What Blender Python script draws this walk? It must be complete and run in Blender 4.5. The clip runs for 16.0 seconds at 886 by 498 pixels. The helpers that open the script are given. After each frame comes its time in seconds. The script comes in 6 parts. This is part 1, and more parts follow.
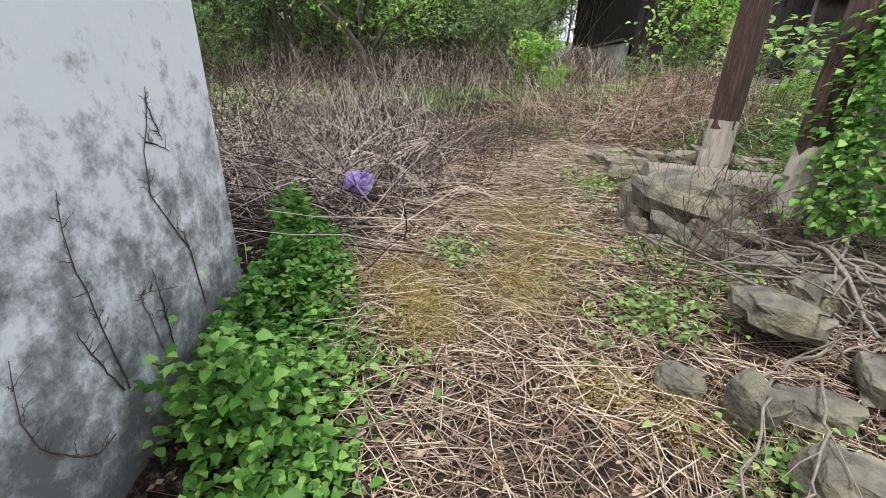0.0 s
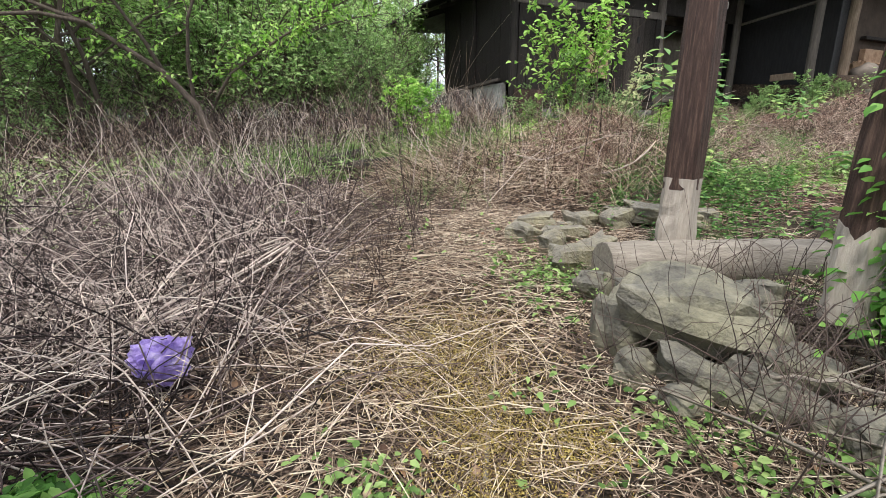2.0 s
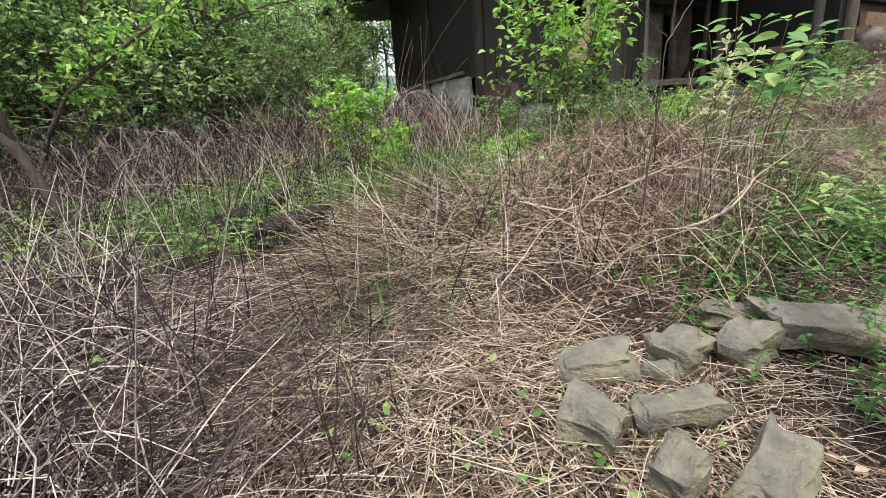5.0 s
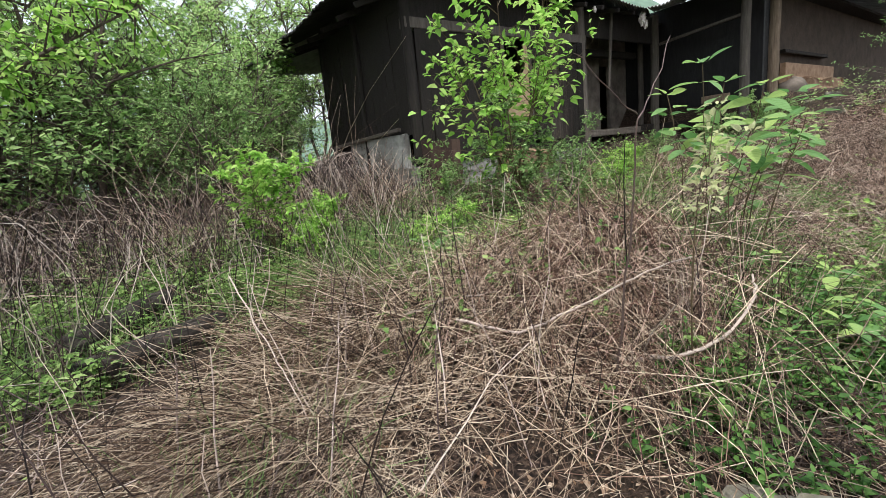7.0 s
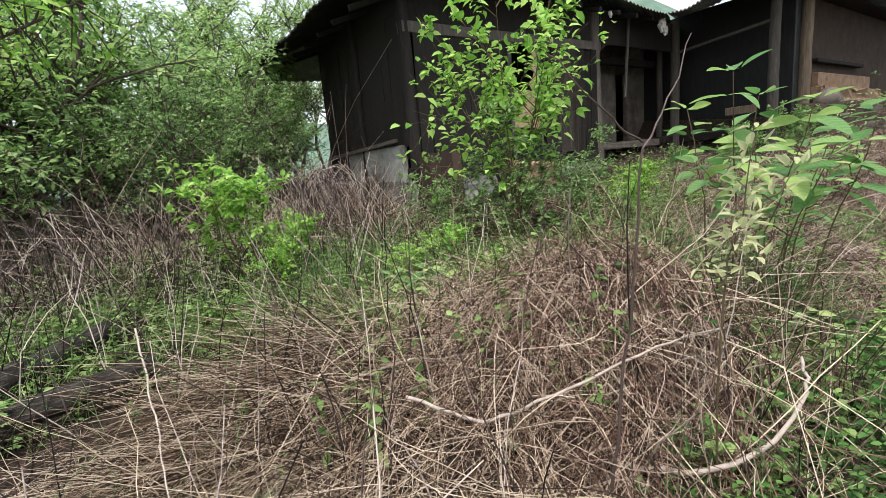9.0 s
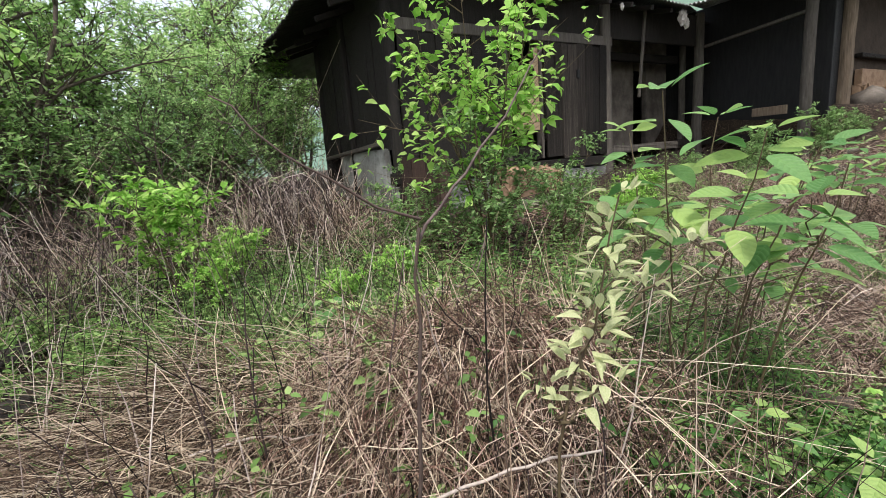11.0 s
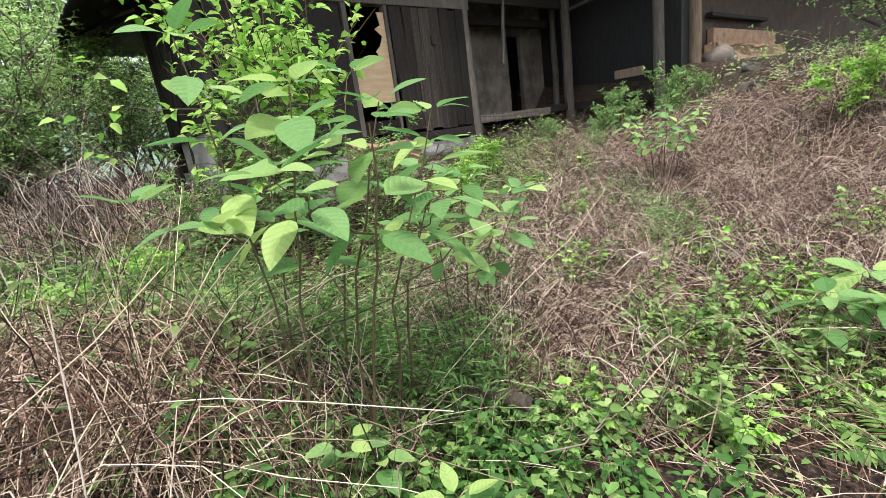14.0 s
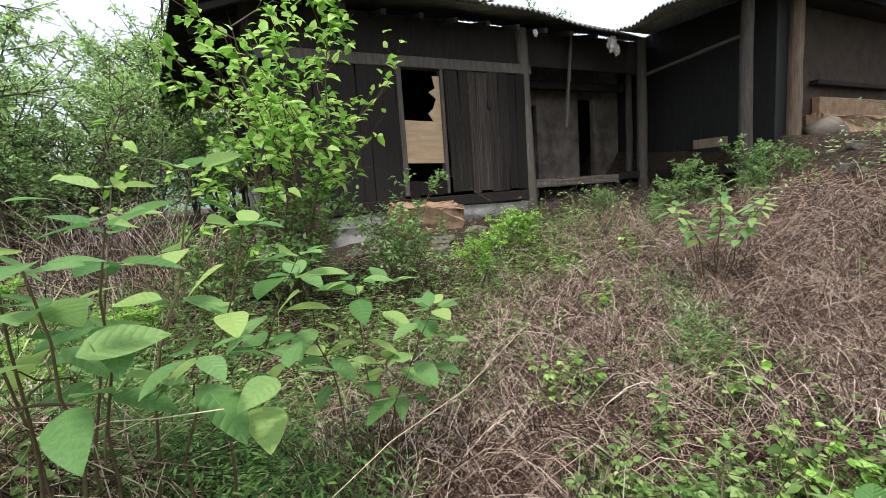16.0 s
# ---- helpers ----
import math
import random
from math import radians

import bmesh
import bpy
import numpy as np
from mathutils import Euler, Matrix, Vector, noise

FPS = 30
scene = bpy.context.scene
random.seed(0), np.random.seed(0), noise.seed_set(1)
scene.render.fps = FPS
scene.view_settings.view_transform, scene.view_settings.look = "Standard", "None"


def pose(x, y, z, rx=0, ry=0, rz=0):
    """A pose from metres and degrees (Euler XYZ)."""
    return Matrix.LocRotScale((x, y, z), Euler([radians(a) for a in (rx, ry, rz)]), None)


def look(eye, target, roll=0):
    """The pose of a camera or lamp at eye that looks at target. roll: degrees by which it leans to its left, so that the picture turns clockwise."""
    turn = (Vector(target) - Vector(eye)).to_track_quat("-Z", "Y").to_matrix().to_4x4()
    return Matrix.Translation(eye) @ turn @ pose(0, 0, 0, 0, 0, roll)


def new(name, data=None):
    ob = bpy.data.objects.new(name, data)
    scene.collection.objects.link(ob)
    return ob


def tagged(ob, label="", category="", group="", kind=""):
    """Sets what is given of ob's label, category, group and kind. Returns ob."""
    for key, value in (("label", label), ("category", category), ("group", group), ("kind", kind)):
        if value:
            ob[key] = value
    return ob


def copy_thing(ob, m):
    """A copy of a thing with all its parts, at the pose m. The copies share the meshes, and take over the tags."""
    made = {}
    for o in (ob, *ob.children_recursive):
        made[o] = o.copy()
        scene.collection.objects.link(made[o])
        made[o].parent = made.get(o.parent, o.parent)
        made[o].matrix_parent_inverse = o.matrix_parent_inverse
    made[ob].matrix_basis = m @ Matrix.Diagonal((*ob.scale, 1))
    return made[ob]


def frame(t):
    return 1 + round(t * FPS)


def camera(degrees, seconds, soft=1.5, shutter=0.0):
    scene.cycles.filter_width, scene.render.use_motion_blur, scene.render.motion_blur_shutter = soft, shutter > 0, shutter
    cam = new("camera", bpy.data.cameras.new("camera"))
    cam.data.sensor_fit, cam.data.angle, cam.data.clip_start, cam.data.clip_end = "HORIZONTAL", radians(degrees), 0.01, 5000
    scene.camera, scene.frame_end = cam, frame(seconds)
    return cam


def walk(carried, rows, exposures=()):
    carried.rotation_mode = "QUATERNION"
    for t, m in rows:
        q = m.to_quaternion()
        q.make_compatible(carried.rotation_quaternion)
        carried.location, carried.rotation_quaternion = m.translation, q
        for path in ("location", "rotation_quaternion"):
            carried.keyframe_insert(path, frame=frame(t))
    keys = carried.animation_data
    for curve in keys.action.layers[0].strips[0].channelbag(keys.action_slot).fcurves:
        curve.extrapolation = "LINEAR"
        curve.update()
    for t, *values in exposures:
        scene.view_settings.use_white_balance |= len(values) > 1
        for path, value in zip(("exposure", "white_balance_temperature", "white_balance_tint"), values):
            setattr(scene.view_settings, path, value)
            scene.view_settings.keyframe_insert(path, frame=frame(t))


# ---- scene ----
cam = camera(89.0, 16.0, soft=0.85)
PATH = [
    (0, (0.132, -0.094, 1.208), (0.054, 1.786, 0.533), 3.6),
    (0.5, (0.162, 0.366, 1.236), (0.293, 2.278, 0.662), 1.1),
    (1, (0.18, 0.714, 1.352), (0.443, 2.617, 0.797), 1.6),
    (1.5, (0.143, 1.118, 1.4), (0.539, 3.023, 0.936), 0.3),
    (2, (0.13, 1.415, 1.396), (0.517, 3.311, 0.888), -0.5),
    (2.5, (0.142, 1.819, 1.424), (0.392, 3.724, 0.868), -0.6),
    (3, (0.213, 2.117, 1.423), (0.44, 4.015, 0.834), -0.0),
    (3.5, (0.335, 2.556, 1.519), (0.613, 4.456, 0.958), -0.8),
    (6, (0.817, 3.902, 1.851), (1.535, 5.688, 1.307), -6.4),
    (6.5, (0.987, 4.081, 1.941), (1.778, 5.848, 1.44), -7.0),
    (7, (1.092, 4.307, 1.988), (1.832, 6.122, 1.589), -6.0),
    (7.5, (1.192, 4.578, 2.025), (1.948, 6.396, 1.673), -5.4),
    (8, (1.237, 4.661, 2.028), (2.019, 6.466, 1.669), -5.9),
    (10.5, (2.278, 4.843, 2.16), (2.772, 6.745, 1.786), -4.0),
    (11, (2.406, 4.908, 2.182), (2.958, 6.792, 1.801), -4.5),
    (11.5, (2.546, 4.98, 2.163), (3.197, 6.822, 1.738), -4.2),
    (12, (2.612, 5.0, 2.152), (3.333, 6.809, 1.697), -5.0),
    (12.5, (2.708, 5.013, 2.141), (3.39, 6.847, 1.728), -7.1),
    (13, (3.16, 4.917, 2.066), (3.736, 6.792, 1.675), -6.2),
    (13.5, (3.395, 4.838, 2.094), (3.969, 6.704, 1.659), -7.8),
    (14, (3.705, 4.844, 2.043), (4.482, 6.617, 1.539), -7.8),
    (14.5, (4.038, 4.863, 2.01), (4.896, 6.584, 1.458), -7.9),
    (15, (4.136, 4.874, 2.065), (4.898, 6.656, 1.572), -7.9),
    (15.5, (4.35, 4.928, 2.091), (4.938, 6.802, 1.715), -6.2),
    (16, (4.546, 4.975, 2.171), (5.013, 6.902, 1.909), -4.1),
]
walk(cam, [(t, look(eye, target, roll)) for t, eye, target, roll in PATH],
     exposures=[(0, 0.44), (0.6, 0.54), (3.5, 0.54), (6, 0.42), (8, 0.36), (11, 0.36), (13, 0.44), (14.3, 0.76), (15.1, 0.78), (16, 0.34)])

# ---------------------------------------------------------------- light
world = bpy.data.worlds.new("world")
scene.world = world
world.use_nodes = True
wn = world.node_tree.nodes
wl = world.node_tree.links
sky = wn.new("ShaderNodeTexSky")
sky.sky_type = "NISHITA"
sky.sun_disc = False
sky.sun_elevation = radians(52)
sky.sun_rotation = radians(200)
sky.dust_density = 4.0
sky.air_density = 1.2
veil = wn.new("ShaderNodeMix")
veil.data_type = "RGBA"
veil.inputs[0].default_value = 0.6
veil.inputs[7].default_value = (9.0, 9.6, 10.4, 1)
wl.new(sky.outputs[0], veil.inputs[6])
wl.new(veil.outputs[2], wn["Background"].inputs[0])
wn["Background"].inputs[1].default_value = 0.13
sun = new("sun", bpy.data.lights.new("sun", "SUN"))
sun.data.energy = 2.9
sun.data.angle = radians(9)
sun.data.color = (1.0, 0.96, 0.9)
sun.matrix_world = look((0, 0, 20), (3.5, 7.5, 0))


# ---------------------------------------------------------------- materials
def ramp_node(nt, stops):
    r = nt.nodes.new("ShaderNodeValToRGB")
    el = r.color_ramp.elements
    while len(el) < len(stops):
        el.new(0.5)
    for e, (p, c) in zip(el, stops):
        e.position, e.color = p, (*c, 1)
    return r


def surface(name, stops, scale=8.0, rough=0.85, bump=0.3, stretch=(1, 1, 1), by="noise", translucent=0.0,
            stain=None, stain_scale=1.2, stain_amount=0.5, metal=0.0, spec=0.3, detail=8, fine=6.0, vary=0.9):
    """A procedural surface: a colour ramp driven by grain noise (or per piece), large stains over it, fine relief."""
    m = bpy.data.materials.new(name)
    m.use_nodes = True
    nt = m.node_tree
    n, l = nt.nodes, nt.links
    b = n["Principled BSDF"]
    b.inputs["Roughness"].default_value = rough
    b.inputs["Metallic"].default_value = metal
    b.inputs["Specular IOR Level"].default_value = spec
    tc = n.new("ShaderNodeTexCoord")
    mp = n.new("ShaderNodeMapping")
    mp.inputs["Scale"].default_value = stretch
    l.new(tc.outputs["Object"], mp.inputs[0])
    nz = n.new("ShaderNodeTexNoise")
    nz.inputs["Scale"].default_value = scale
    nz.inputs["Detail"].default_value = detail
    nz.inputs["Roughness"].default_value = 0.65
    l.new(mp.outputs[0], nz.inputs["Vector"])
    r = ramp_node(nt, stops)
    if by == "noise":
        l.new(nz.outputs[0], r.inputs[0])
    else:
        if by == "island":
            src = n.new("ShaderNodeNewGeometry").outputs["Random Per Island"]
        else:
            src = n.new("ShaderNodeObjectInfo").outputs["Random"]
        mx = n.new("ShaderNodeMath")
        mx.operation = "MULTIPLY_ADD"
        l.new(nz.outputs[0], mx.inputs[0])
        mx.inputs[1].default_value = 0.5
        ad = n.new("ShaderNodeMath")
        ad.operation = "MULTIPLY_ADD"
        l.new(src, ad.inputs[0])
        ad.inputs[1].default_value = vary
        ad.inputs[2].default_value = 0.25 - vary / 2
        l.new(ad.outputs[0], mx.inputs[2])
        l.new(mx.outputs[0], r.inputs[0])
    col = r.outputs[0]
    if stain:
        sn = n.new("ShaderNodeTexNoise")
        sn.inputs["Scale"].default_value = stain_scale
        sn.inputs["Detail"].default_value = 6
        sn.inputs["Roughness"].default_value = 0.7
        l.new(tc.outputs["Object"], sn.inputs["Vector"])
        sr = ramp_node(nt, [(0.42, (0, 0, 0)), (0.62, (stain_amount,) * 3)])
        l.new(sn.outputs[0], sr.inputs[0])
        mixc = n.new("ShaderNodeMix")
        mixc.data_type = "RGBA"
        l.new(sr.outputs[0], mixc.inputs[0])
        l.new(col, mixc.inputs[6])
        mixc.inputs[7].default_value = (*stain, 1)
        col = mixc.outputs[2]
    l.new(col, b.inputs["Base Color"])
    if bump:
        fz = n.new("ShaderNodeTexNoise")
        fz.inputs["Scale"].default_value = scale * fine
        fz.inputs["Detail"].default_value = 5
        l.new(mp.outputs[0], fz.inputs["Vector"])
        add = n.new("ShaderNodeMath")
        add.operation = "ADD"
        l.new(nz.outputs[0], add.inputs[0])
        l.new(fz.outputs[0], add.inputs[1])
        bp = n.new("ShaderNodeBump")
        bp.inputs["Strength"].default_value = bump
        bp.inputs["Distance"].default_value = 0.02
        l.new(add.outputs[0], bp.inputs["Height"])
        l.new(bp.outputs[0], b.inputs["Normal"])
    if translucent:
        tr = n.new("ShaderNodeBsdfTranslucent")
        l.new(col, tr.inputs[0])
        ms = n.new("ShaderNodeMixShader")
        ms.inputs[0].default_value = translucent
        l.new(b.outputs[0], ms.inputs[1])
        l.new(tr.outputs[0], ms.inputs[2])
        l.new(ms.outputs[0], n["Material Output"].inputs[0])
    return m


def leafy(name, dark, mid, light, tr=0.4, rough=0.5, by="island"):
    return surface(name, [(0.1, dark), (0.5, mid), (0.9, light)], scale=20, rough=rough, bump=0.15, by=by, translucent=tr, spec=0.3)


M_GROUND = surface("leaf_litter_soil", [(0.36, (0.01, 0.007, 0.006)), (0.49, (0.036, 0.024, 0.019)), (0.58, (0.11, 0.072, 0.055)), (0.68, (0.28, 0.21, 0.16))],
                   scale=38, rough=0.95, bump=1.0, stain=(0.06, 0.05, 0.025), stain_scale=1.4, stain_amount=0.35)
M_STRAW = surface("dry_straw", [(0.14, (0.028, 0.018, 0.013)), (0.45, (0.14, 0.09, 0.062)), (0.63, (0.34, 0.245, 0.172)), (0.83, (0.78, 0.65, 0.5))], scale=30, by="island", rough=0.75, bump=0.2)
M_PATH = surface("trodden_pale_straw", [(0.1, (0.06, 0.04, 0.03)), (0.4, (0.24, 0.17, 0.125)), (0.62, (0.44, 0.34, 0.255)), (0.85, (0.78, 0.67, 0.53))], scale=30, by="island", rough=0.75, bump=0.2)
M_RUST = surface("rusty_dead_stems", [(0.14, (0.024, 0.011, 0.009)), (0.45, (0.14, 0.068, 0.05)), (0.63, (0.33, 0.195, 0.148)), (0.83, (0.7, 0.53, 0.44))], scale=30, by="island", rough=0.8, bump=0.2)
M_CANE = surface("bramble_canes", [(0.2, (0.012, 0.008, 0.008)), (0.48, (0.06, 0.04, 0.039)), (0.66, (0.2, 0.147, 0.136)), (0.84, (0.7, 0.6, 0.54))], scale=30, by="island", rough=0.7, bump=0.2)
M_MAT = surface("grey_brown_dead_herbs", [(0.14, (0.022, 0.013, 0.01)), (0.46, (0.115, 0.073, 0.056)), (0.64, (0.29, 0.2, 0.16)), (0.84, (0.7, 0.56, 0.46))], scale=30, by="island", rough=0.8, bump=0.2)
M_TWIG = surface("dark_twigs", [(0.1, (0.03, 0.02, 0.018)), (0.6, (0.1, 0.07, 0.06)), (0.95, (0.2, 0.16, 0.14))], scale=30, by="island", rough=0.8, bump=0.2)
M_BARK = surface("bark", [(0.2, (0.045, 0.035, 0.028)), (0.6, (0.14, 0.11, 0.09)), (0.9, (0.25, 0.21, 0.17))], scale=10, stretch=(4, 4, 1), rough=0.9, bump=0.9)
M_ROTLOG = surface("rotten_black_log", [(0.36, (0.01, 0.009, 0.008)), (0.52, (0.045, 0.038, 0.033)), (0.64, (0.12, 0.105, 0.09)), (0.74, (0.34, 0.31, 0.28))], scale=9, stretch=(1, 4, 4), rough=0.9, bump=1.0)
M_STEM = surface("green_brown_stems", [(0.2, (0.05, 0.035, 0.02)), (0.6, (0.12, 0.09, 0.05)), (0.9, (0.16, 0.16, 0.07))], scale=20, rough=0.6, bump=0.2)
M_IVY = leafy("ivy_leaves", (0.045, 0.13, 0.02), (0.13, 0.32, 0.055), (0.32, 0.54, 0.14))
# dark green herb leaves, with the shrub's shadow painted into the tones
M_SHADEHERB = leafy("dark_shaded_herb_leaves", (0.035, 0.1, 0.02), (0.09, 0.22, 0.05), (0.2, 0.38, 0.1))
M_WEED = leafy("weed_leaves", (0.075, 0.15, 0.035), (0.19, 0.33, 0.09), (0.38, 0.52, 0.19))
M_GREY = leafy("grey_green_leaves", (0.1, 0.19, 0.06), (0.22, 0.38, 0.13), (0.4, 0.56, 0.24))
M_BRIGHT = leafy("spring_leaves", (0.14, 0.32, 0.04), (0.34, 0.62, 0.12), (0.6, 0.8, 0.26), tr=0.48)
M_BIG = leafy("broad_leaves", (0.11, 0.26, 0.075), (0.23, 0.42, 0.15), (0.46, 0.62, 0.2), tr=0.45, by="object")
M_BIGPALE = leafy("pale_variegated_leaves", (0.26, 0.4, 0.14), (0.6, 0.63, 0.35), (0.88, 0.86, 0.64), tr=0.4, by="noise")
M_TREE = leafy("thicket_leaves", (0.13, 0.25, 0.08), (0.29, 0.48, 0.16), (0.56, 0.74, 0.34), tr=0.58)
M_TREE2 = leafy("light_thicket_leaves", (0.18, 0.33, 0.08), (0.38, 0.59, 0.2), (0.64, 0.8, 0.38), tr=0.58)
M_FERN = leafy("fern_leaves", (0.08, 0.18, 0.04), (0.17, 0.33, 0.08), (0.34, 0.52, 0.15))
M_FEATHER = leafy("feathery_herb_leaves", (0.05, 0.12, 0.03), (0.12, 0.25, 0.065), (0.24, 0.4, 0.12))
M_MOSS = leafy("yellow_moss", (0.15, 0.11, 0.03), (0.36, 0.27, 0.075), (0.55, 0.45, 0.16), tr=0.2, rough=0.9)
M_DEADLEAF = leafy("dead_leaves", (0.08, 0.045, 0.03), (0.25, 0.15, 0.09), (0.5, 0.4, 0.3), tr=0.1, rough=0.8)
M_PLASTER = surface("weathered_white_plaster", [(0.2, (0.74, 0.75, 0.77)), (0.6, (0.83, 0.84, 0.86)), (0.9, (0.88, 0.89, 0.91))], scale=3, rough=0.9, bump=0.25)
M_ROCK = surface("grey_field_stone", [(0.3, (0.055, 0.052, 0.045)), (0.5, (0.15, 0.143, 0.122)), (0.68, (0.31, 0.295, 0.255))], scale=6, rough=0.9, bump=0.7, stain=(0.16, 0.15, 0.07), stain_scale=3, stain_amount=0.5, fine=9)
M_FLAG = surface("tan_flagstone", [(0.25, (0.085, 0.078, 0.066)), (0.5, (0.2, 0.185, 0.155)), (0.75, (0.36, 0.335, 0.29))], scale=7, rough=0.9, bump=0.8, stain=(0.2, 0.18, 0.06), stain_scale=4, stain_amount=0.45, fine=8)
M_POST = surface("dark_red_brown_timber", [(0.3, (0.018, 0.01, 0.008)), (0.52, (0.058, 0.033, 0.026)), (0.7, (0.13, 0.082, 0.064))], scale=6, stretch=(9, 9, 0.7), rough=0.7, bump=0.5)
M_POSTBASE = surface("bleached_post_foot", [(0.2, (0.22, 0.19, 0.16)), (0.6, (0.42, 0.375, 0.325)), (0.9, (0.55, 0.51, 0.455))], scale=6, stretch=(7, 7, 1), rough=0.9, bump=0.4)
M_LOG = surface("grey_bare_log", [(0.2, (0.11, 0.096, 0.08)), (0.55, (0.25, 0.22, 0.185)), (0.85, (0.4, 0.365, 0.315))], scale=5, stretch=(1, 8, 8), rough=0.85, bump=0.5)
M_GREYPOLE = surface("bleached_grey_pole", [(0.25, (0.14, 0.13, 0.12)), (0.55, (0.3, 0.285, 0.265)), (0.85, (0.47, 0.45, 0.42))], scale=5, stretch=(8, 8, 0.6), rough=0.85, bump=0.5)
M_PALECANE = surface("pale_dead_canes", [(0.1, (0.07, 0.05, 0.044)), (0.42, (0.27, 0.21, 0.185)), (0.8, (0.76, 0.66, 0.58))], scale=30, by="island", rough=0.65, bump=0.2)
# roof sheet with the eave underside's shade put into its colour
M_ROOFDARK = surface("underside_shade_roof", [(0.2, (0.012, 0.012, 0.012)), (0.6, (0.03, 0.028, 0.027)), (0.9, (0.06, 0.056, 0.052))], scale=5, rough=0.9, bump=0.4)
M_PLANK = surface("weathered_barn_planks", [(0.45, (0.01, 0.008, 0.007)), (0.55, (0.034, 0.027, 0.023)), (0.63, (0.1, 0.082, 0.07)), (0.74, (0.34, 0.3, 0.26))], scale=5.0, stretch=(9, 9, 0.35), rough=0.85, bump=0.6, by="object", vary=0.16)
M_BROWNBOARD = surface("red_brown_boards", [(0.3, (0.02, 0.012, 0.01)), (0.52, (0.07, 0.042, 0.034)), (0.7, (0.16, 0.105, 0.085))], scale=5, stretch=(8, 8, 0.5), rough=0.85, bump=0.5, by="object", vary=0.3)
M_DARKWOOD = surface("near_black_timber", [(0.2, (0.009, 0.008, 0.007)), (0.6, (0.024, 0.02, 0.018)), (0.9, (0.06, 0.05, 0.045))], scale=4, stretch=(8, 8, 1), rough=0.85, bump=0.5)
M_GREYWOOD = surface("grey_timber", [(0.2, (0.05, 0.042, 0.037)), (0.6, (0.12, 0.105, 0.092)), (0.9, (0.24, 0.215, 0.19))], scale=4, stretch=(7, 7, 1), rough=0.85, bump=0.5)
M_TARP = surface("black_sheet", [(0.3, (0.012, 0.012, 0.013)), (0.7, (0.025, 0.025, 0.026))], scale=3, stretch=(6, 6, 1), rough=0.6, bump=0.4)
M_MUD = surface("old_mud_plaster", [(0.2, (0.12, 0.1, 0.085)), (0.6, (0.22, 0.19, 0.165)), (0.9, (0.3, 0.27, 0.235))], scale=4, rough=0.95, bump=0.5, stain=(0.05, 0.042, 0.036), stain_scale=1.5, stain_amount=0.7)
M_OCHRE = surface("ochre_clay", [(0.25, (0.2, 0.125, 0.08)), (0.55, (0.36, 0.24, 0.16)), (0.8, (0.5, 0.37, 0.26))], scale=6, rough=0.9, bump=0.4)
M_PLY = surface("faded_plywood", [(0.2, (0.36, 0.24, 0.14)), (0.6, (0.52, 0.38, 0.25)), (0.9, (0.62, 0.48, 0.34))], scale=3, stretch=(1, 1, 6), rough=0.7, bump=0.15)
M_MUDDARK = surface("smoked_brown_mud", [(0.2, (0.035, 0.026, 0.02)), (0.6, (0.075, 0.056, 0.043)), (0.9, (0.12, 0.092, 0.072))], scale=4, rough=0.95, bump=0.5)
M_TANWOOD = surface("tan_timber", [(0.25, (0.1, 0.075, 0.055)), (0.55, (0.22, 0.165, 0.12)), (0.8, (0.36, 0.28, 0.21))], scale=5, stretch=(8, 8, 0.6), rough=0.8, bump=0.5)
M_CONC = surface("old_concrete", [(0.2, (0.24, 0.24, 0.23)), (0.6, (0.38, 0.38, 0.37)), (0.9, (0.48, 0.48, 0.47))], scale=4, rough=0.95, bump=0.4, stain=(0.09, 0.085, 0.08), stain_scale=1.6, stain_amount=0.7)
M_ROOF = surface("grey_corrugated_sheet", [(0.2, (0.2, 0.2, 0.2)), (0.6, (0.36, 0.36, 0.355)), (0.9, (0.5, 0.5, 0.5))], scale=5, rough=0.85, bump=0.3, stain=(0.08, 0.075, 0.07), stain_scale=2, stain_amount=0.6)
M_PURPLE = surface("purple_film", [(0.35, (0.36, 0.26, 0.66)), (0.52, (0.56, 0.45, 0.86)), (0.66, (0.86, 0.8, 0.97))], scale=14, rough=0.3, bump=0.8, translucent=0.5)
M_RAG = surface("pale_rag", [(0.2, (0.4, 0.36, 0.35)), (0.8, (0.7, 0.66, 0.64))], scale=10, rough=0.9, bump=0.3)
M_HILL = surface("far_wooded_hill", [(0.3, (0.1, 0.17, 0.13)), (0.7, (0.17, 0.25, 0.19))], scale=0.25, rough=1.0, bump=0.6)

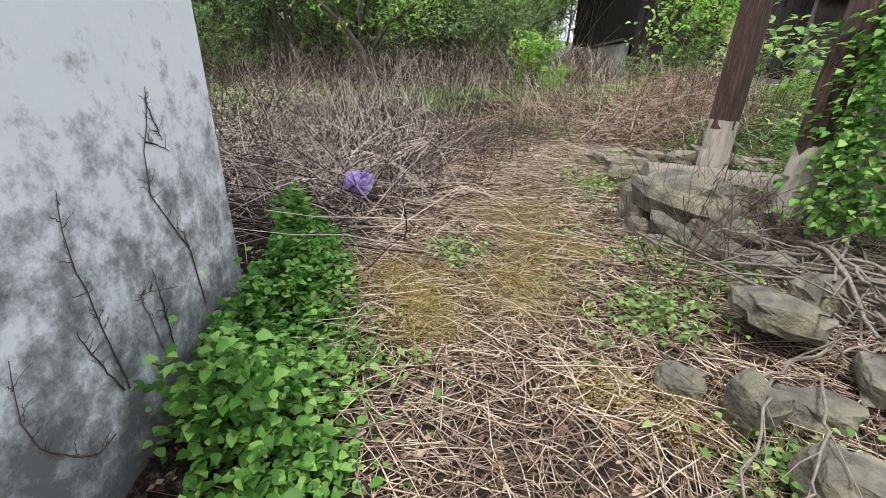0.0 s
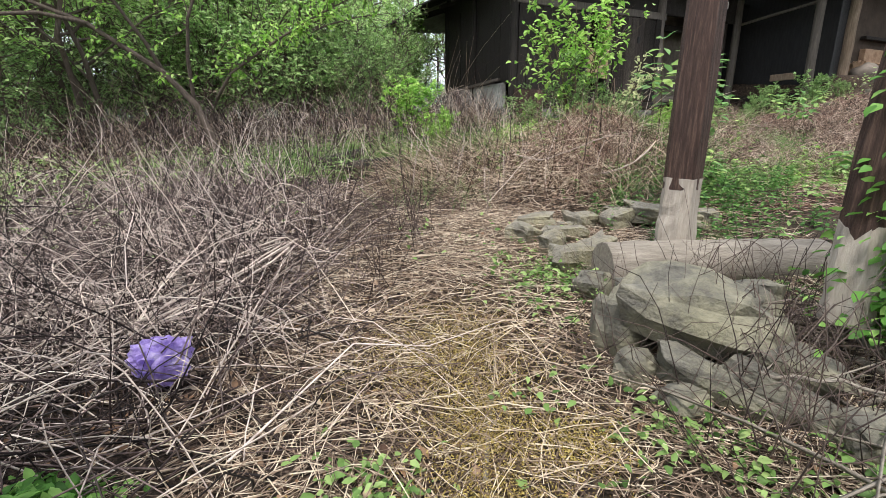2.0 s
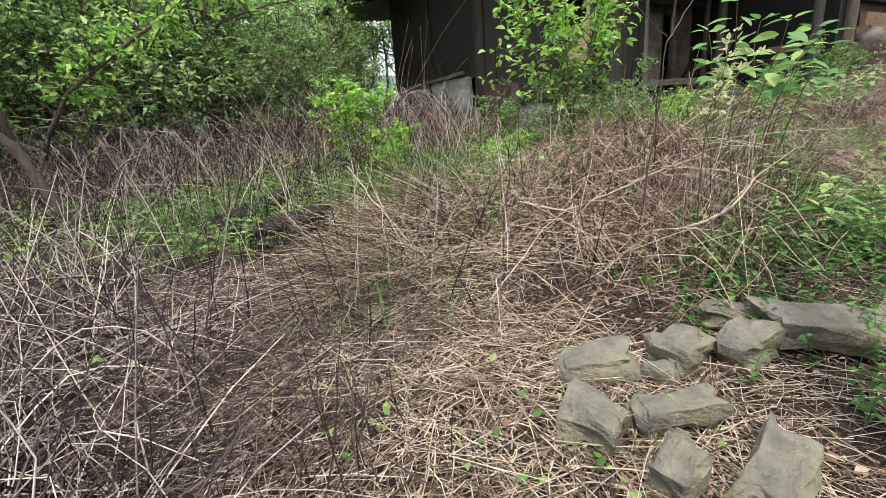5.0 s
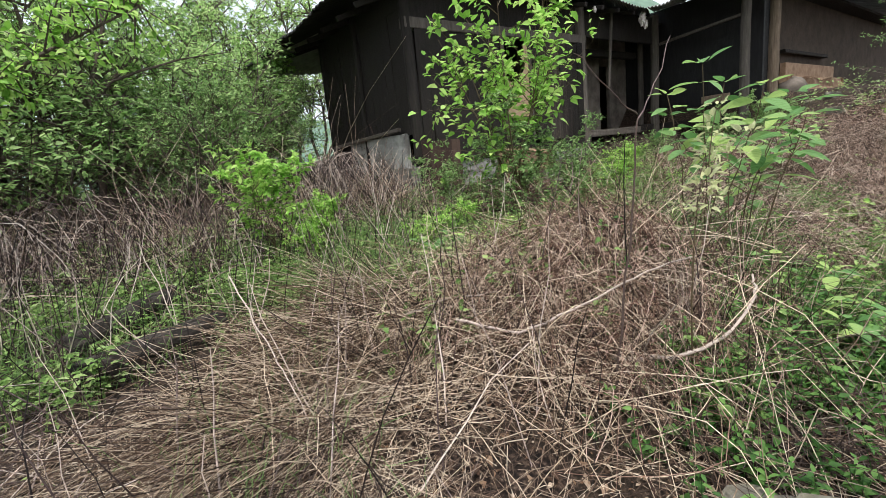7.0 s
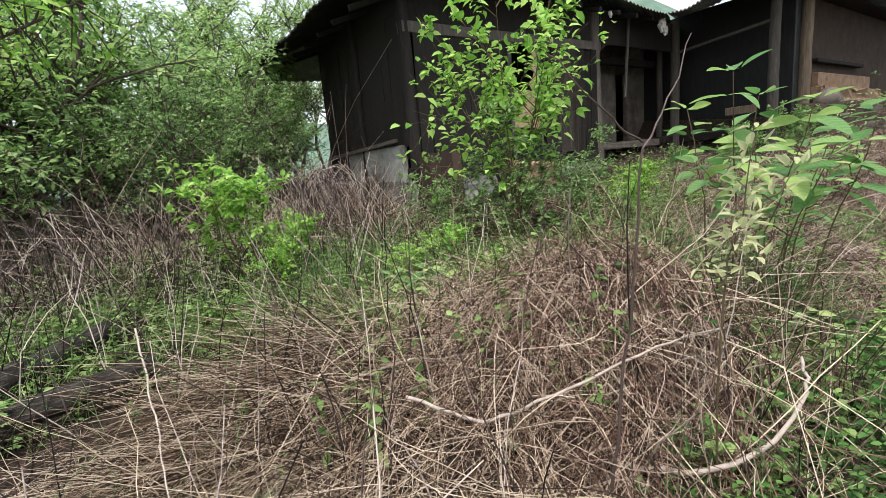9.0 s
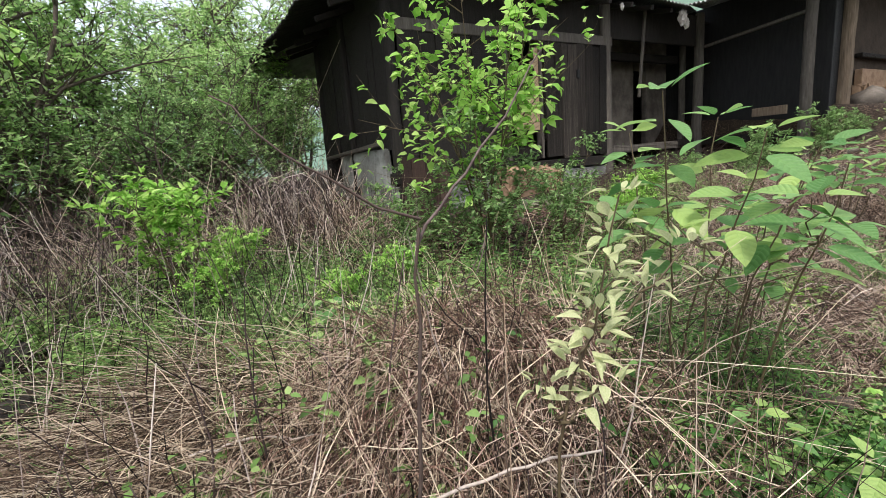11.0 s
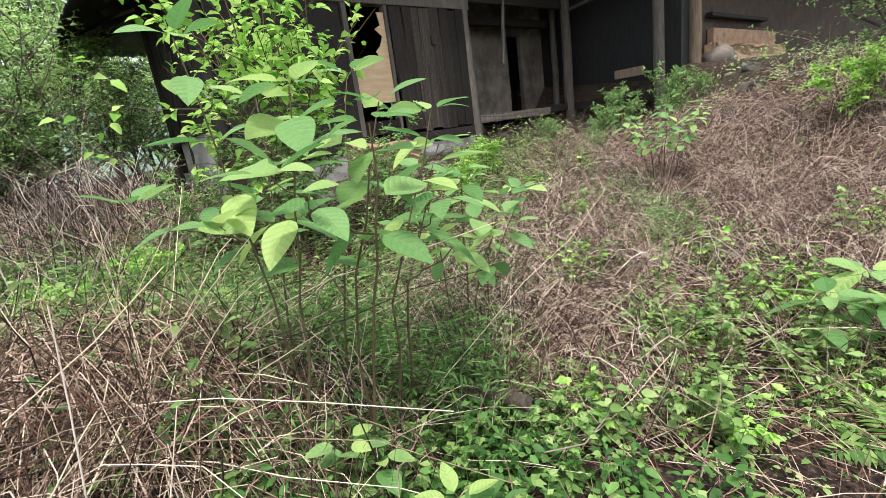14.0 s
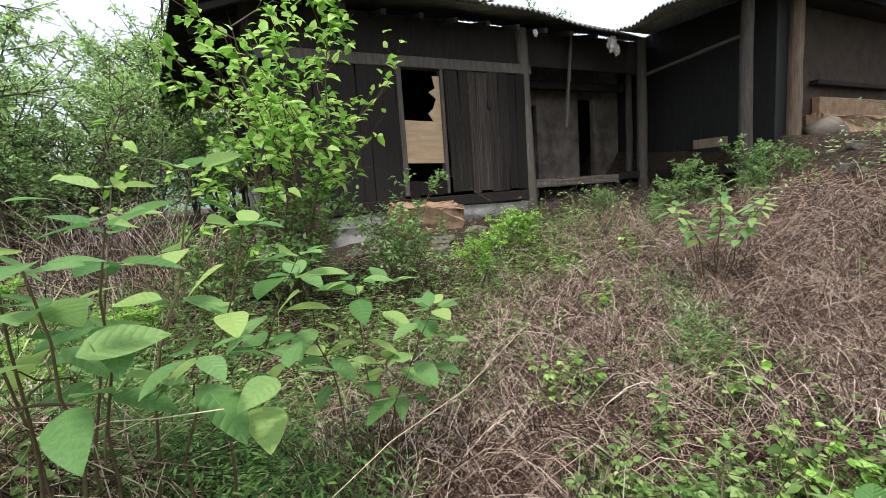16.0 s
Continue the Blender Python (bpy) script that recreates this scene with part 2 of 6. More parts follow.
# side veins on broad leaves: pale lines that slant from the midrib, with relief
def veins(m, pale):
    nt = m.node_tree
    n, l = nt.nodes, nt.links
    b = n["Principled BSDF"]
    old = b.inputs["Base Color"].links[0].from_socket
    sp = n.new("ShaderNodeSeparateXYZ")
    l.new(n.new("ShaderNodeTexCoord").outputs["Object"], sp.inputs[0])

    def math_node(op, a, c=None):
        k = n.new("ShaderNodeMath")
        k.operation = op
        for i, v in enumerate((a, c)):
            if v is None:
                continue
            if isinstance(v, (int, float)):
                k.inputs[i].default_value = v
            else:
                l.new(v, k.inputs[i])
        return k.outputs[0]

    ay = math_node("ABSOLUTE", sp.outputs[1])
    bow = math_node("POWER", ay, 1.4)
    ph = math_node("SUBTRACT", math_node("MULTIPLY", sp.outputs[0], 46.0), math_node("MULTIPLY", bow, 62.0))
    line = math_node("POWER", math_node("ABSOLUTE", math_node("SINE", math_node("MULTIPLY", ph, 0.5))), 0.5)
    mid = math_node("MINIMUM", math_node("MULTIPLY", ay, 60.0), 1.0)
    h = math_node("MINIMUM", line, mid)
    mx = n.new("ShaderNodeMix")
    mx.data_type = "RGBA"
    l.new(math_node("MULTIPLY", math_node("SUBTRACT", 1.0, h), 0.28), mx.inputs[0])
    l.new(old, mx.inputs[6])
    mx.inputs[7].default_value = (*pale, 1)
    l.new(mx.outputs[2], b.inputs["Base Color"])
    bp = n.new("ShaderNodeBump")
    bp.inputs["Strength"].default_value = 0.35
    bp.inputs["Distance"].default_value = 0.012
    l.new(h, bp.inputs["Height"])
    l.new(bp.outputs[0], b.inputs["Normal"])


veins(M_BIG, (0.34, 0.54, 0.2))

# the plaster takes grey mould that climbs from the ground in ragged blotches
def mould(m):
    nt = m.node_tree
    n, l = nt.nodes, nt.links
    b = n["Principled BSDF"]
    old = b.inputs["Base Color"].links[0].from_socket
    tc = n.new("ShaderNodeTexCoord")
    nz = n.new("ShaderNodeTexNoise")
    nz.inputs["Scale"].default_value = 5.5
    nz.inputs["Detail"].default_value = 10
    nz.inputs["Roughness"].default_value = 0.75
    l.new(tc.outputs["Object"], nz.inputs["Vector"])
    sp = n.new("ShaderNodeSeparateXYZ")
    l.new(tc.outputs["Object"], sp.inputs[0])
    ma = n.new("ShaderNodeMath")
    ma.operation = "MULTIPLY_ADD"
    l.new(sp.outputs[2], ma.inputs[0])
    ma.inputs[1].default_value = -0.21
    l.new(nz.outputs[0], ma.inputs[2])
    r = ramp_node(nt, [(0.27, (0, 0, 0)), (0.33, (0.3, 0.3, 0.3)), (0.4, (0.68, 0.68, 0.68)), (0.5, (0.95, 0.95, 0.95))])
    l.new(ma.outputs[0], r.inputs[0])
    mx = n.new("ShaderNodeMix")
    mx.data_type = "RGBA"
    l.new(r.outputs[0], mx.inputs[0])
    l.new(old, mx.inputs[6])
    mx.inputs[7].default_value = (0.12, 0.118, 0.118, 1)
    l.new(mx.outputs[2], b.inputs["Base Color"])


mould(M_PLASTER)

# ---------------------------------------------------------------- mesh helpers
rng = np.random.default_rng(7)


def sstep(t):
    t = np.clip(t, 0, 1)
    return t * t * (3 - 2 * t)


HX, HY, HA = 3.7, 11.4, radians(13)      # near corner of the old house and its heading
HD = np.array([math.cos(HA), math.sin(HA)])
HN = np.array([-math.sin(HA), math.cos(HA)])


def ground_z(x, y):
    x, y = np.asarray(x, float), np.asarray(y, float)
    v = (x - HX) * HN[0] + (y - HY) * HN[1]
    yy = np.clip(y, -14, 17)
    z = -0.14 + 0.12 * yy + 0.05 * np.clip(x, 0, 9) - 0.02 * np.clip(-x, 0, 8)
    u = (x - HX) * HD[0] + (y - HY) * HD[1]
    z = z + 1.0 * sstep((x - 8.4) / 3.6) * np.maximum(sstep((-v - 1.9) / 1.8), sstep((u - 7.1) / 1.2))
    z = z - 0.28 * np.exp(-((x - 6.2) ** 2 / 5 + (y - 7.8) ** 2 / 4))
    z = z + 0.22 * np.exp(-((x - 2.9) ** 2 + (y - 6.9) ** 2) / 0.9)
    z = z + 0.34 * np.exp(-((x - 3.15) ** 2 / 0.5 + (y - 6.5) ** 2 / 0.42))
    z = z + 0.03 * np.sin(1.7 * x + 0.6) * np.sin(1.3 * y + 1.1) + 0.015 * np.sin(4.1 * x + y) * np.sin(3.7 * y - x)
    return z


def raw_mesh(name, verts, faces, smooth=True):
    """A mesh from arrays: verts (n, 3), faces a list of (m, k) arrays."""
    me = bpy.data.meshes.new(name)
    v = np.asarray(verts, np.float32)
    me.vertices.add(len(v))
    me.vertices.foreach_set("co", v.ravel())
    loops = np.concatenate([np.asarray(f).ravel() for f in faces]).astype(np.int32)
    sizes = np.concatenate([np.full(len(f), np.asarray(f).shape[1]) for f in faces]).astype(np.int32)
    starts = np.concatenate([[0], np.cumsum(sizes)[:-1]]).astype(np.int32)
    me.loops.add(len(loops))
    me.loops.foreach_set("vertex_index", loops)
    me.polygons.add(len(sizes))
    me.polygons.foreach_set("loop_start", starts)
    me.polygons.foreach_set("loop_total", sizes)
    me.polygons.foreach_set("use_smooth", np.full(len(sizes), smooth))
    me.update(calc_edges=True)
    return me


def obj(name, me, material, parent=None, label="", m=None):
    ob = new(name, me)
    if material is not None and not me.materials:
        me.materials.append(material)
    if parent is not None:
        ob.parent = parent
    if m is not None:
        ob.matrix_basis = m
    if label:
        ob["label"] = label
    return ob


def part(name, bm, material, parent, label=""):
    """One mesh object from a bmesh, under a thing or a part."""
    me = bpy.data.meshes.new(name)
    bm.to_mesh(me)
    bm.free()
    return obj(name, me, material, parent, label)


def tubes(P, R, sides=3):
    """Tubes along N polylines P (N, K, 3) of radii R (N, K)."""
    P, R = np.asarray(P, float), np.asarray(R, float)
    N, K, _ = P.shape
    T = np.gradient(P, axis=1)
    T /= np.linalg.norm(T, axis=2, keepdims=True) + 1e-9
    A = np.where(np.abs(T[..., 2:3]) < 0.9, np.array([0, 0, 1.0]), np.array([1.0, 0, 0]))
    U = np.cross(T, A)
    U /= np.linalg.norm(U, axis=2, keepdims=True) + 1e-9
    W = np.cross(T, U)
    a = np.arange(sides) * 2 * math.pi / sides
    V = P[:, :, None] + R[:, :, None, None] * (U[:, :, None] * np.cos(a)[:, None] + W[:, :, None] * np.sin(a)[:, None])
    i = np.arange(N)[:, None, None] * K * sides
    k = np.arange(K - 1)[None, :, None] * sides
    s = np.arange(sides)[None, None, :]
    s2 = (s + 1) % sides
    F = np.stack([i + k + s, i + k + s2, i + k + sides + s2, i + k + sides + s], axis=-1).reshape(-1, 4)
    return V.reshape(-1, 3), F


LEAF_FINE = (np.array([[0, 0, 0], [0.3, 0, 0], [0.68, 0, 0], [1, 0, 0], [0.3, 0.5, 1], [0.68, 0.36, 1], [0.3, -0.5, 1], [0.68, -0.36, 1]], float),
             np.array([[0, 1, 4], [0, 6, 1], [2, 3, 5], [2, 7, 3]]), np.array([[1, 2, 5, 4], [6, 7, 2, 1]]))
LEAF_PLAIN = (np.array([[0, 0, 0], [0.4, 0.5, 1], [1, 0, 0], [0.4, -0.5, 1]], float), np.array([[0, 2, 1], [0, 3, 2]]), None)


def leaves(base, direc, length, width, fold=0.15, droop=0.25, fine=True, up=None):
    """Leaves at base (N, 3) along direc; width is a share of the length."""
    N = len(base)
    base, direc = np.asarray(base, float), np.asarray(direc, float)
    direc = direc / (np.linalg.norm(direc, axis=1, keepdims=True) + 1e-9)
    if up is None:
        up = np.stack([rng.normal(0, 0.45, N), rng.normal(0, 0.45, N), np.ones(N)], 1)
    side = np.cross(up, direc)
    side /= np.linalg.norm(side, axis=1, keepdims=True) + 1e-9
    nrm = np.cross(direc, side)
    tv, tt, tq = LEAF_FINE if fine else LEAF_PLAIN
    L = np.broadcast_to(np.asarray(length, float), (N,))
    Wd = L * width
    x = tv[:, 0][None] * L[:, None]
    y = tv[:, 1][None] * Wd[:, None]
    z = tv[:, 2][None] * (fold * Wd)[:, None] - droop * L[:, None] * tv[:, 0][None] ** 2
    V = base[:, None] + x[..., None] * direc[:, None] + y[..., None] * side[:, None] + z[..., None] * nrm[:, None]
    o = (np.arange(N) * len(tv))[:, None, None]
    F = [(tt[None] + o).reshape(-1, 3)]
    if tq is not None:
        F.append((tq[None] + o).reshape(-1, 4))
    return V.reshape(-1, 3), F


def join(pieces):
    """Pieces (verts, [faces...]) as one (verts, faces)."""
    vs, fs, o = [], [], 0
    for v, f in pieces:
        vs.append(v)
        fs += [a + o for a in (f if isinstance(f, list) else [f])]
        o += len(v)
    return np.concatenate(vs), fs


TRAIL = np.array([(0.13, -0.3), (0.15, 1.4), (0.3, 2.5), (0.82, 3.9), (1.2, 4.65), (2.4, 4.92), (3.3, 4.86), (4.6, 5.0)])


def trodden(P):
    """Stems over the trail are trodden down to shin height."""
    d = np.full(P.shape[:-1], 9.0)
    for a, b in zip(TRAIL[:-1], TRAIL[1:]):
        t = np.clip(((P[..., :2] - a) @ (b - a)) / ((b - a) @ (b - a)), 0, 1)
        d = np.minimum(d, np.linalg.norm(P[..., :2] - a - t[..., None] * (b - a), axis=-1))
    P[..., 2] = np.minimum(P[..., 2], ground_z(P[..., 0], P[..., 1]) + 0.16 + 1.6 * np.maximum(0, d - 0.22))
    return P


def stalks(n, pos, length, lean, radius, K=4, bend=0.25, az=None, lift=0.0, zfun=ground_z):
    """Dry stalks: pos (n, 2), lean = angle from the ground in degrees (n,)."""
    L = length
    az = rng.uniform(0, 2 * math.pi, n) if az is None else az
    el = np.radians(lean)
    d = np.stack([np.cos(az) * np.cos(el), np.sin(az) * np.cos(el), np.sin(el)], 1)
    s = np.linspace(0, 1, K)
    base = np.stack([pos[:, 0], pos[:, 1], zfun(pos[:, 0], pos[:, 1]) + lift], 1)
    P = base[:, None] + d[:, None] * (L[:, None] * s)[..., None]
    sag = rng.normal(0, 1, (n, 3)) * np.array([1, 1, 0.5])
    P = P + sag[:, None] * (bend * L[:, None] * s ** 2 * 0.6)[..., None]
    P[..., 2] -= (np.abs(rng.normal(0, bend, n)) * L)[:, None] * s ** 2
    P = P + rng.normal(0, 0.012, P.shape) * s[None, :, None]
    g = zfun(P[..., 0], P[..., 1]) + 0.004
    P[..., 2] = np.maximum(P[..., 2], g + rng.uniform(0, 0.03, n)[:, None])
    R = radius[:, None] * (1 - 0.6 * s)[None]
    return tubes(trodden(P), R)


def patch(n, x0, x1, y0, y1):
    return np.stack([rng.uniform(x0, x1, n), rng.uniform(y0, y1, n)], 1)


def blobs(n, spots):
    """Positions round spots (x, y, radius, weight)."""
    s = np.array(spots, float)
    i = rng.choice(len(s), n, p=s[:, 3] / s[:, 3].sum())
    return s[i, :2] + rng.normal(0, 0.5, (n, 2)) * s[i, 2:3]


def stuff(name, vf, material, label, category, parent=None):
    ob = obj(name, raw_mesh(name, vf[0], vf[1] if isinstance(vf[1], list) else [vf[1]]), material, parent)
    return tagged(ob, label, category, kind="stuff")


def box_bm(sx, sy, sz, bevel=0.01, rough=0.0, cuts=0):
    bm = bmesh.new()
    bmesh.ops.create_cube(bm, size=1)
    bmesh.ops.scale(bm, vec=(sx, sy, sz), verts=bm.verts)
    if bevel:
        bmesh.ops.bevel(bm, geom=bm.edges[:], offset=bevel, segments=1, affect="EDGES")
    if cuts:
        bmesh.ops.subdivide_edges(bm, edges=bm.edges[:], cuts=cuts, use_grid_fill=True)
    if rough:
        for v in bm.verts:
            v.co += Vector(rng.normal(0, rough, 3))
    return bm


def at_house(u, v, z, turn=0.0):
    return Matrix.Translation((HX + HD[0] * u + HN[0] * v, HY + HD[1] * u + HN[1] * v, z)) @ pose(0, 0, 0, 0, 0, 13 + turn)


# ---------------------------------------------------------------- ground
def axis(lo, hi, step, far):
    core = np.arange(lo, hi + 1e-6, step)
    out = step * 1.35 ** np.arange(1, 40)
    out = np.cumsum(out)
    out = out[out < far]
    return np.concatenate([(lo - out)[::-1], core, hi + out])


gx, gy = axis(-7, 14, 0.09, 900), axis(-2, 16, 0.09, 900)
GX, GY = np.meshgrid(gx, gy)
GZ = ground_z(GX, GY) + rng.normal(0, 0.006, GX.shape)
nx, ny = len(gx), len(gy)
i = (np.arange(ny - 1)[:, None] * nx + np.arange(nx - 1)[None]).ravel()
ground = obj("ground", raw_mesh("ground", np.stack([GX, GY, GZ], -1).reshape(-1, 3), [np.stack([i, i + 1, i + nx + 1, i + nx], 1)]), M_GROUND)
tagged(ground, "brown sloping ground under dead leaves and straw", "ground", kind="structure")

# ---------------------------------------------------------------- white wall
def white_building():
    """A plastered building's corner; its long face runs back past the walker."""
    bm = bmesh.new()
    x0, y0, x1, y1 = -5.2, -7.0, -0.0, 0.0
    zt = 3.4
    bmesh.ops.create_cube(bm, size=1)
    bmesh.ops.scale(bm, vec=(x1 - x0, y1 - y0, zt + 1.2), verts=bm.verts)
    bmesh.ops.translate(bm, vec=((x0 + x1) / 2, (y0 + y1) / 2, (zt - 1.2) / 2), verts=bm.verts)
    bmesh.ops.bevel(bm, geom=[e for e in bm.edges if abs(e.verts[0].co.z - e.verts[1].co.z) > 1], offset=0.03, segments=3, affect="EDGES")
    bmesh.ops.delete(bm, geom=[f for f in bm.faces if f.normal.z < -0.9], context="FACES")
    ob = part("wall_white", bm, M_PLASTER, None)
    ob.matrix_basis = pose(WCX, WCY, 0, 0, -4.6, WROT)
    return tagged(ob, "white plastered wall corner blotched with grey mould", "wall", kind="structure")


WCX, WCY, WROT = -0.91, 1.92, 3
white_building()

# ---------------------------------------------------------------- the old house
house = new("old_house")
house.matrix_basis = at_house(0, 0, 0)
tagged(house, "abandoned dark timber house with plank walls and a corrugated roof", "house")


def hbox(name, u0, u1, v0, v1, z0, z1, material, parent=None, label="", bevel=0.008, rough=0.0, cuts=0, rot=None):
    bm = box_bm(u1 - u0, v1 - v0, z1 - z0, bevel, rough, cuts)
    ob = part(name, bm, material, parent or house, label)
    ob.location = ((u0 + u1) / 2, (v0 + v1) / 2, (z0 + z1) / 2)
    if rot:
        ob.rotation_euler = [radians(a) for a in rot]
    return ob


def post_mesh(name, u, v, z0, z1, r, material, lean=(0, 0), label=""):
    """A hewn round-cornered post, slightly crooked."""
    K = 8
    s = np.linspace(0, 1, K)
    P = np.stack([u + lean[0] * s + rng.normal(0, 0.006, K), v + lean[1] * s + rng.normal(0, 0.006, K), z0 + (z1 - z0) * s], 1)[None]
    V, Fq = tubes(P, np.full((1, K), r) * (1.06 - 0.1 * s)[None], 8)
    return obj(name, raw_mesh(name, V, [Fq]), material, house, label)


# foundation and front wall of the plank-walled wing
hbox("foundation", -0.1, 4.5, -0.05, 0.5, 0.9, 1.86, M_CONC, label="cracked pale mud and stone footing", rough=0.012, cuts=6)
hbox("clay_slab", 1.7, 2.75, -0.45, -0.05, 1.4, 1.96, M_OCHRE, label="slumped tan clay plaster slab", rough=0.02, cuts=4, rot=(12, 3, 0))
hbox("sill_beam", -0.05, 4.55, -0.08, 0.12, 1.9, 2.06, M_DARKWOOD)
hbox("lintel_beam", 0.0, 4.5, -0.07, 0.1, 4.0, 4.16, M_GREYWOOD, label="grey timber lintel")
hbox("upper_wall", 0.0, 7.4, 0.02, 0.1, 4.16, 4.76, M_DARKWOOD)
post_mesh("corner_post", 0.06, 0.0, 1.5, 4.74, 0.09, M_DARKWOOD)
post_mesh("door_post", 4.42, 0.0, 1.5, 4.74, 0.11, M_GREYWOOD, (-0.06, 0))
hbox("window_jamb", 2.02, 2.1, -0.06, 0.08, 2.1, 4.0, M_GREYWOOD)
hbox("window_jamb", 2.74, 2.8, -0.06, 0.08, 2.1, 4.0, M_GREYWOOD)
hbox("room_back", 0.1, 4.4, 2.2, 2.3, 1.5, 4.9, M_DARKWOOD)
hbox("room_side", 4.4, 4.5, 0.15, 2.2, 1.5, 4.75, M_MUD)

# broken plywood in the window: a lower sheet and a torn strip along the jamb
def torn_sheet():
    bm = bmesh.new()
    outline = [(2.1, 2.6), (2.74, 2.58), (2.74, 3.9), (2.62, 3.9), (2.66, 3.72), (2.55, 3.66), (2.67, 3.56), (2.61, 3.42), (2.52, 3.34), (2.6, 3.22), (2.1, 3.24)]
    vs = [bm.verts.new((u, -0.02, z)) for u, z in outline]
    f = bm.faces.new(vs)
    r = bmesh.ops.extrude_face_region(bm, geom=[f])
    bmesh.ops.translate(bm, vec=(0, 0.015, 0), verts=[v for v in r["geom"] if isinstance(v, bmesh.types.BMVert)])
    bmesh.ops.recalc_face_normals(bm, faces=bm.faces)
    return part("torn_plywood", bm, M_PLY, house, "torn tan plywood sheet over the window")


torn_sheet()

# planks: shared meshes, each piece an object
plank_meshes = []
for k in range(5):
    bm = box_bm(1, 0.03, 1, 0, 0)
    bmesh.ops.subdivide_edges(bm, edges=[e for e in bm.edges if abs(e.verts[0].co.z - e.verts[1].co.z) > 0.5], cuts=3)
    for w in bm.verts:
        w.co.x += rng.normal(0, 0.02)
        w.co.y += rng.normal(0, 0.004)
    me = bpy.data.meshes.new("plank")
    bm.to_mesh(me)
    bm.free()
    me.materials.append(M_PLANK)
    plank_meshes.append(me)


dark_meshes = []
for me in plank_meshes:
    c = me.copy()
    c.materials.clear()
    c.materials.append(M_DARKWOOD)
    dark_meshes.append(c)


def planks(u0, u1, v, z0, z1, width, parent, along="u", ragged=0.05, skip=(), kinds=plank_meshes):
    u, k = u0, 0
    while u < u1 - 0.02:
        w = min(width * rng.uniform(0.75, 1.25), u1 - u)
        zb, zt = z0 + rng.uniform(0, ragged), z1 - rng.uniform(0, ragged * 0.6)
        if k not in skip:
            ob = obj("plank", kinds[k % 5], None, parent)
            c = u + w / 2
            off = rng.normal(0, 0.006)
            if along == "u":
                ob.matrix_basis = Matrix.Translation((c, v + off, (zb + zt) / 2)) @ pose(0, 0, 0, 0, rng.normal(0, 0.5), 0) @ Matrix.Diagonal((w * 0.97, 1, zt - zb, 1))
            else:
                ob.matrix_basis = Matrix.Translation((v + off, c, (zb + zt) / 2)) @ pose(0, 0, 0, 0, 0, 90) @ Matrix.Diagonal((w * 0.97, 1, zt - zb, 1))
        u, k = u + w, k + 1


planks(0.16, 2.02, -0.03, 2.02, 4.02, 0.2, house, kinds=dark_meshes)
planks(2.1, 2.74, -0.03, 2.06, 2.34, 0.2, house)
brown_meshes = []
for me in plank_meshes:
    c = me.copy()
    c.materials.clear()
    c.materials.append(M_BROWNBOARD)
    brown_meshes.append(c)
planks(0.02, 0.8, -0.14, 1.3, 2.3, 0.2, house, kinds=brown_meshes, ragged=0.12)
door = new("plank_door")
door.parent = house
door["label"] = "weathered grey-brown plank barn door"
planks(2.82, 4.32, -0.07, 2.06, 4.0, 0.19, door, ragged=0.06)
hbox("door_rail", 2.85, 4.3, -0.03, 0.02, 2.4, 2.5, M_DARKWOOD, door)
hbox("door_rail", 2.85, 4.3, -0.03, 0.02, 3.5, 3.6, M_DARKWOOD, door)
hbox("door_latch", 3.55, 3.62, -0.12, -0.08, 3.42, 3.56, M_TARP, door, "small black latch plate")

# end wall: low pale wall, dark boarding above, poles
hbox("end_footing", -0.02, 0.16, 0.1, 3.2, 0.9, 1.9, M_CONC, rough=0.01, cuts=4)
hbox("pale_panel", -0.06, 0.03, 0.22, 2.3, 1.86, 2.42, M_CONC, label="pale grey plaster panel below dark boards", rough=0.006, cuts=4)
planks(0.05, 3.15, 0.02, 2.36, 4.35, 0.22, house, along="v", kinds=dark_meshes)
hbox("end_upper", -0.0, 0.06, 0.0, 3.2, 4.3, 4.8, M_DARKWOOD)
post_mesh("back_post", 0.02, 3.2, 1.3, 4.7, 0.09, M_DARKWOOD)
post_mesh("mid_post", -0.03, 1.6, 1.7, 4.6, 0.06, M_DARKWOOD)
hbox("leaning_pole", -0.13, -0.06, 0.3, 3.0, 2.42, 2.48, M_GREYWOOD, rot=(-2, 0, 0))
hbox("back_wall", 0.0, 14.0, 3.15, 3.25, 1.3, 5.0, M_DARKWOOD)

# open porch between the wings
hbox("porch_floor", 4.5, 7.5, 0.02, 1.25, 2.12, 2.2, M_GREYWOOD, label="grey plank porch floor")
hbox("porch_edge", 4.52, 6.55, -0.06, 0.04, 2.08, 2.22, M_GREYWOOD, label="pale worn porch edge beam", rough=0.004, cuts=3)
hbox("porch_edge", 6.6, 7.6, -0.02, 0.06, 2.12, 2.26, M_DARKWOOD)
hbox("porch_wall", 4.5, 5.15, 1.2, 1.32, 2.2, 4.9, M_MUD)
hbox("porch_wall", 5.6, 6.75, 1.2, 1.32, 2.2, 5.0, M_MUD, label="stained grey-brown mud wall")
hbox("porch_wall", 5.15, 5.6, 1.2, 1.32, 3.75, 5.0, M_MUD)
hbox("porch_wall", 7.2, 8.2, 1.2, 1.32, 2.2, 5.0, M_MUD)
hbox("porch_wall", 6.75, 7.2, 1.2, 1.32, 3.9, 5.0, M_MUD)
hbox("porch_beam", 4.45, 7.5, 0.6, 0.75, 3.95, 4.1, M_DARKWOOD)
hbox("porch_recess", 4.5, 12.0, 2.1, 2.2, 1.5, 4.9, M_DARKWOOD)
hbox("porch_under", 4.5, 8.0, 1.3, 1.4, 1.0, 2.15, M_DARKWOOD)
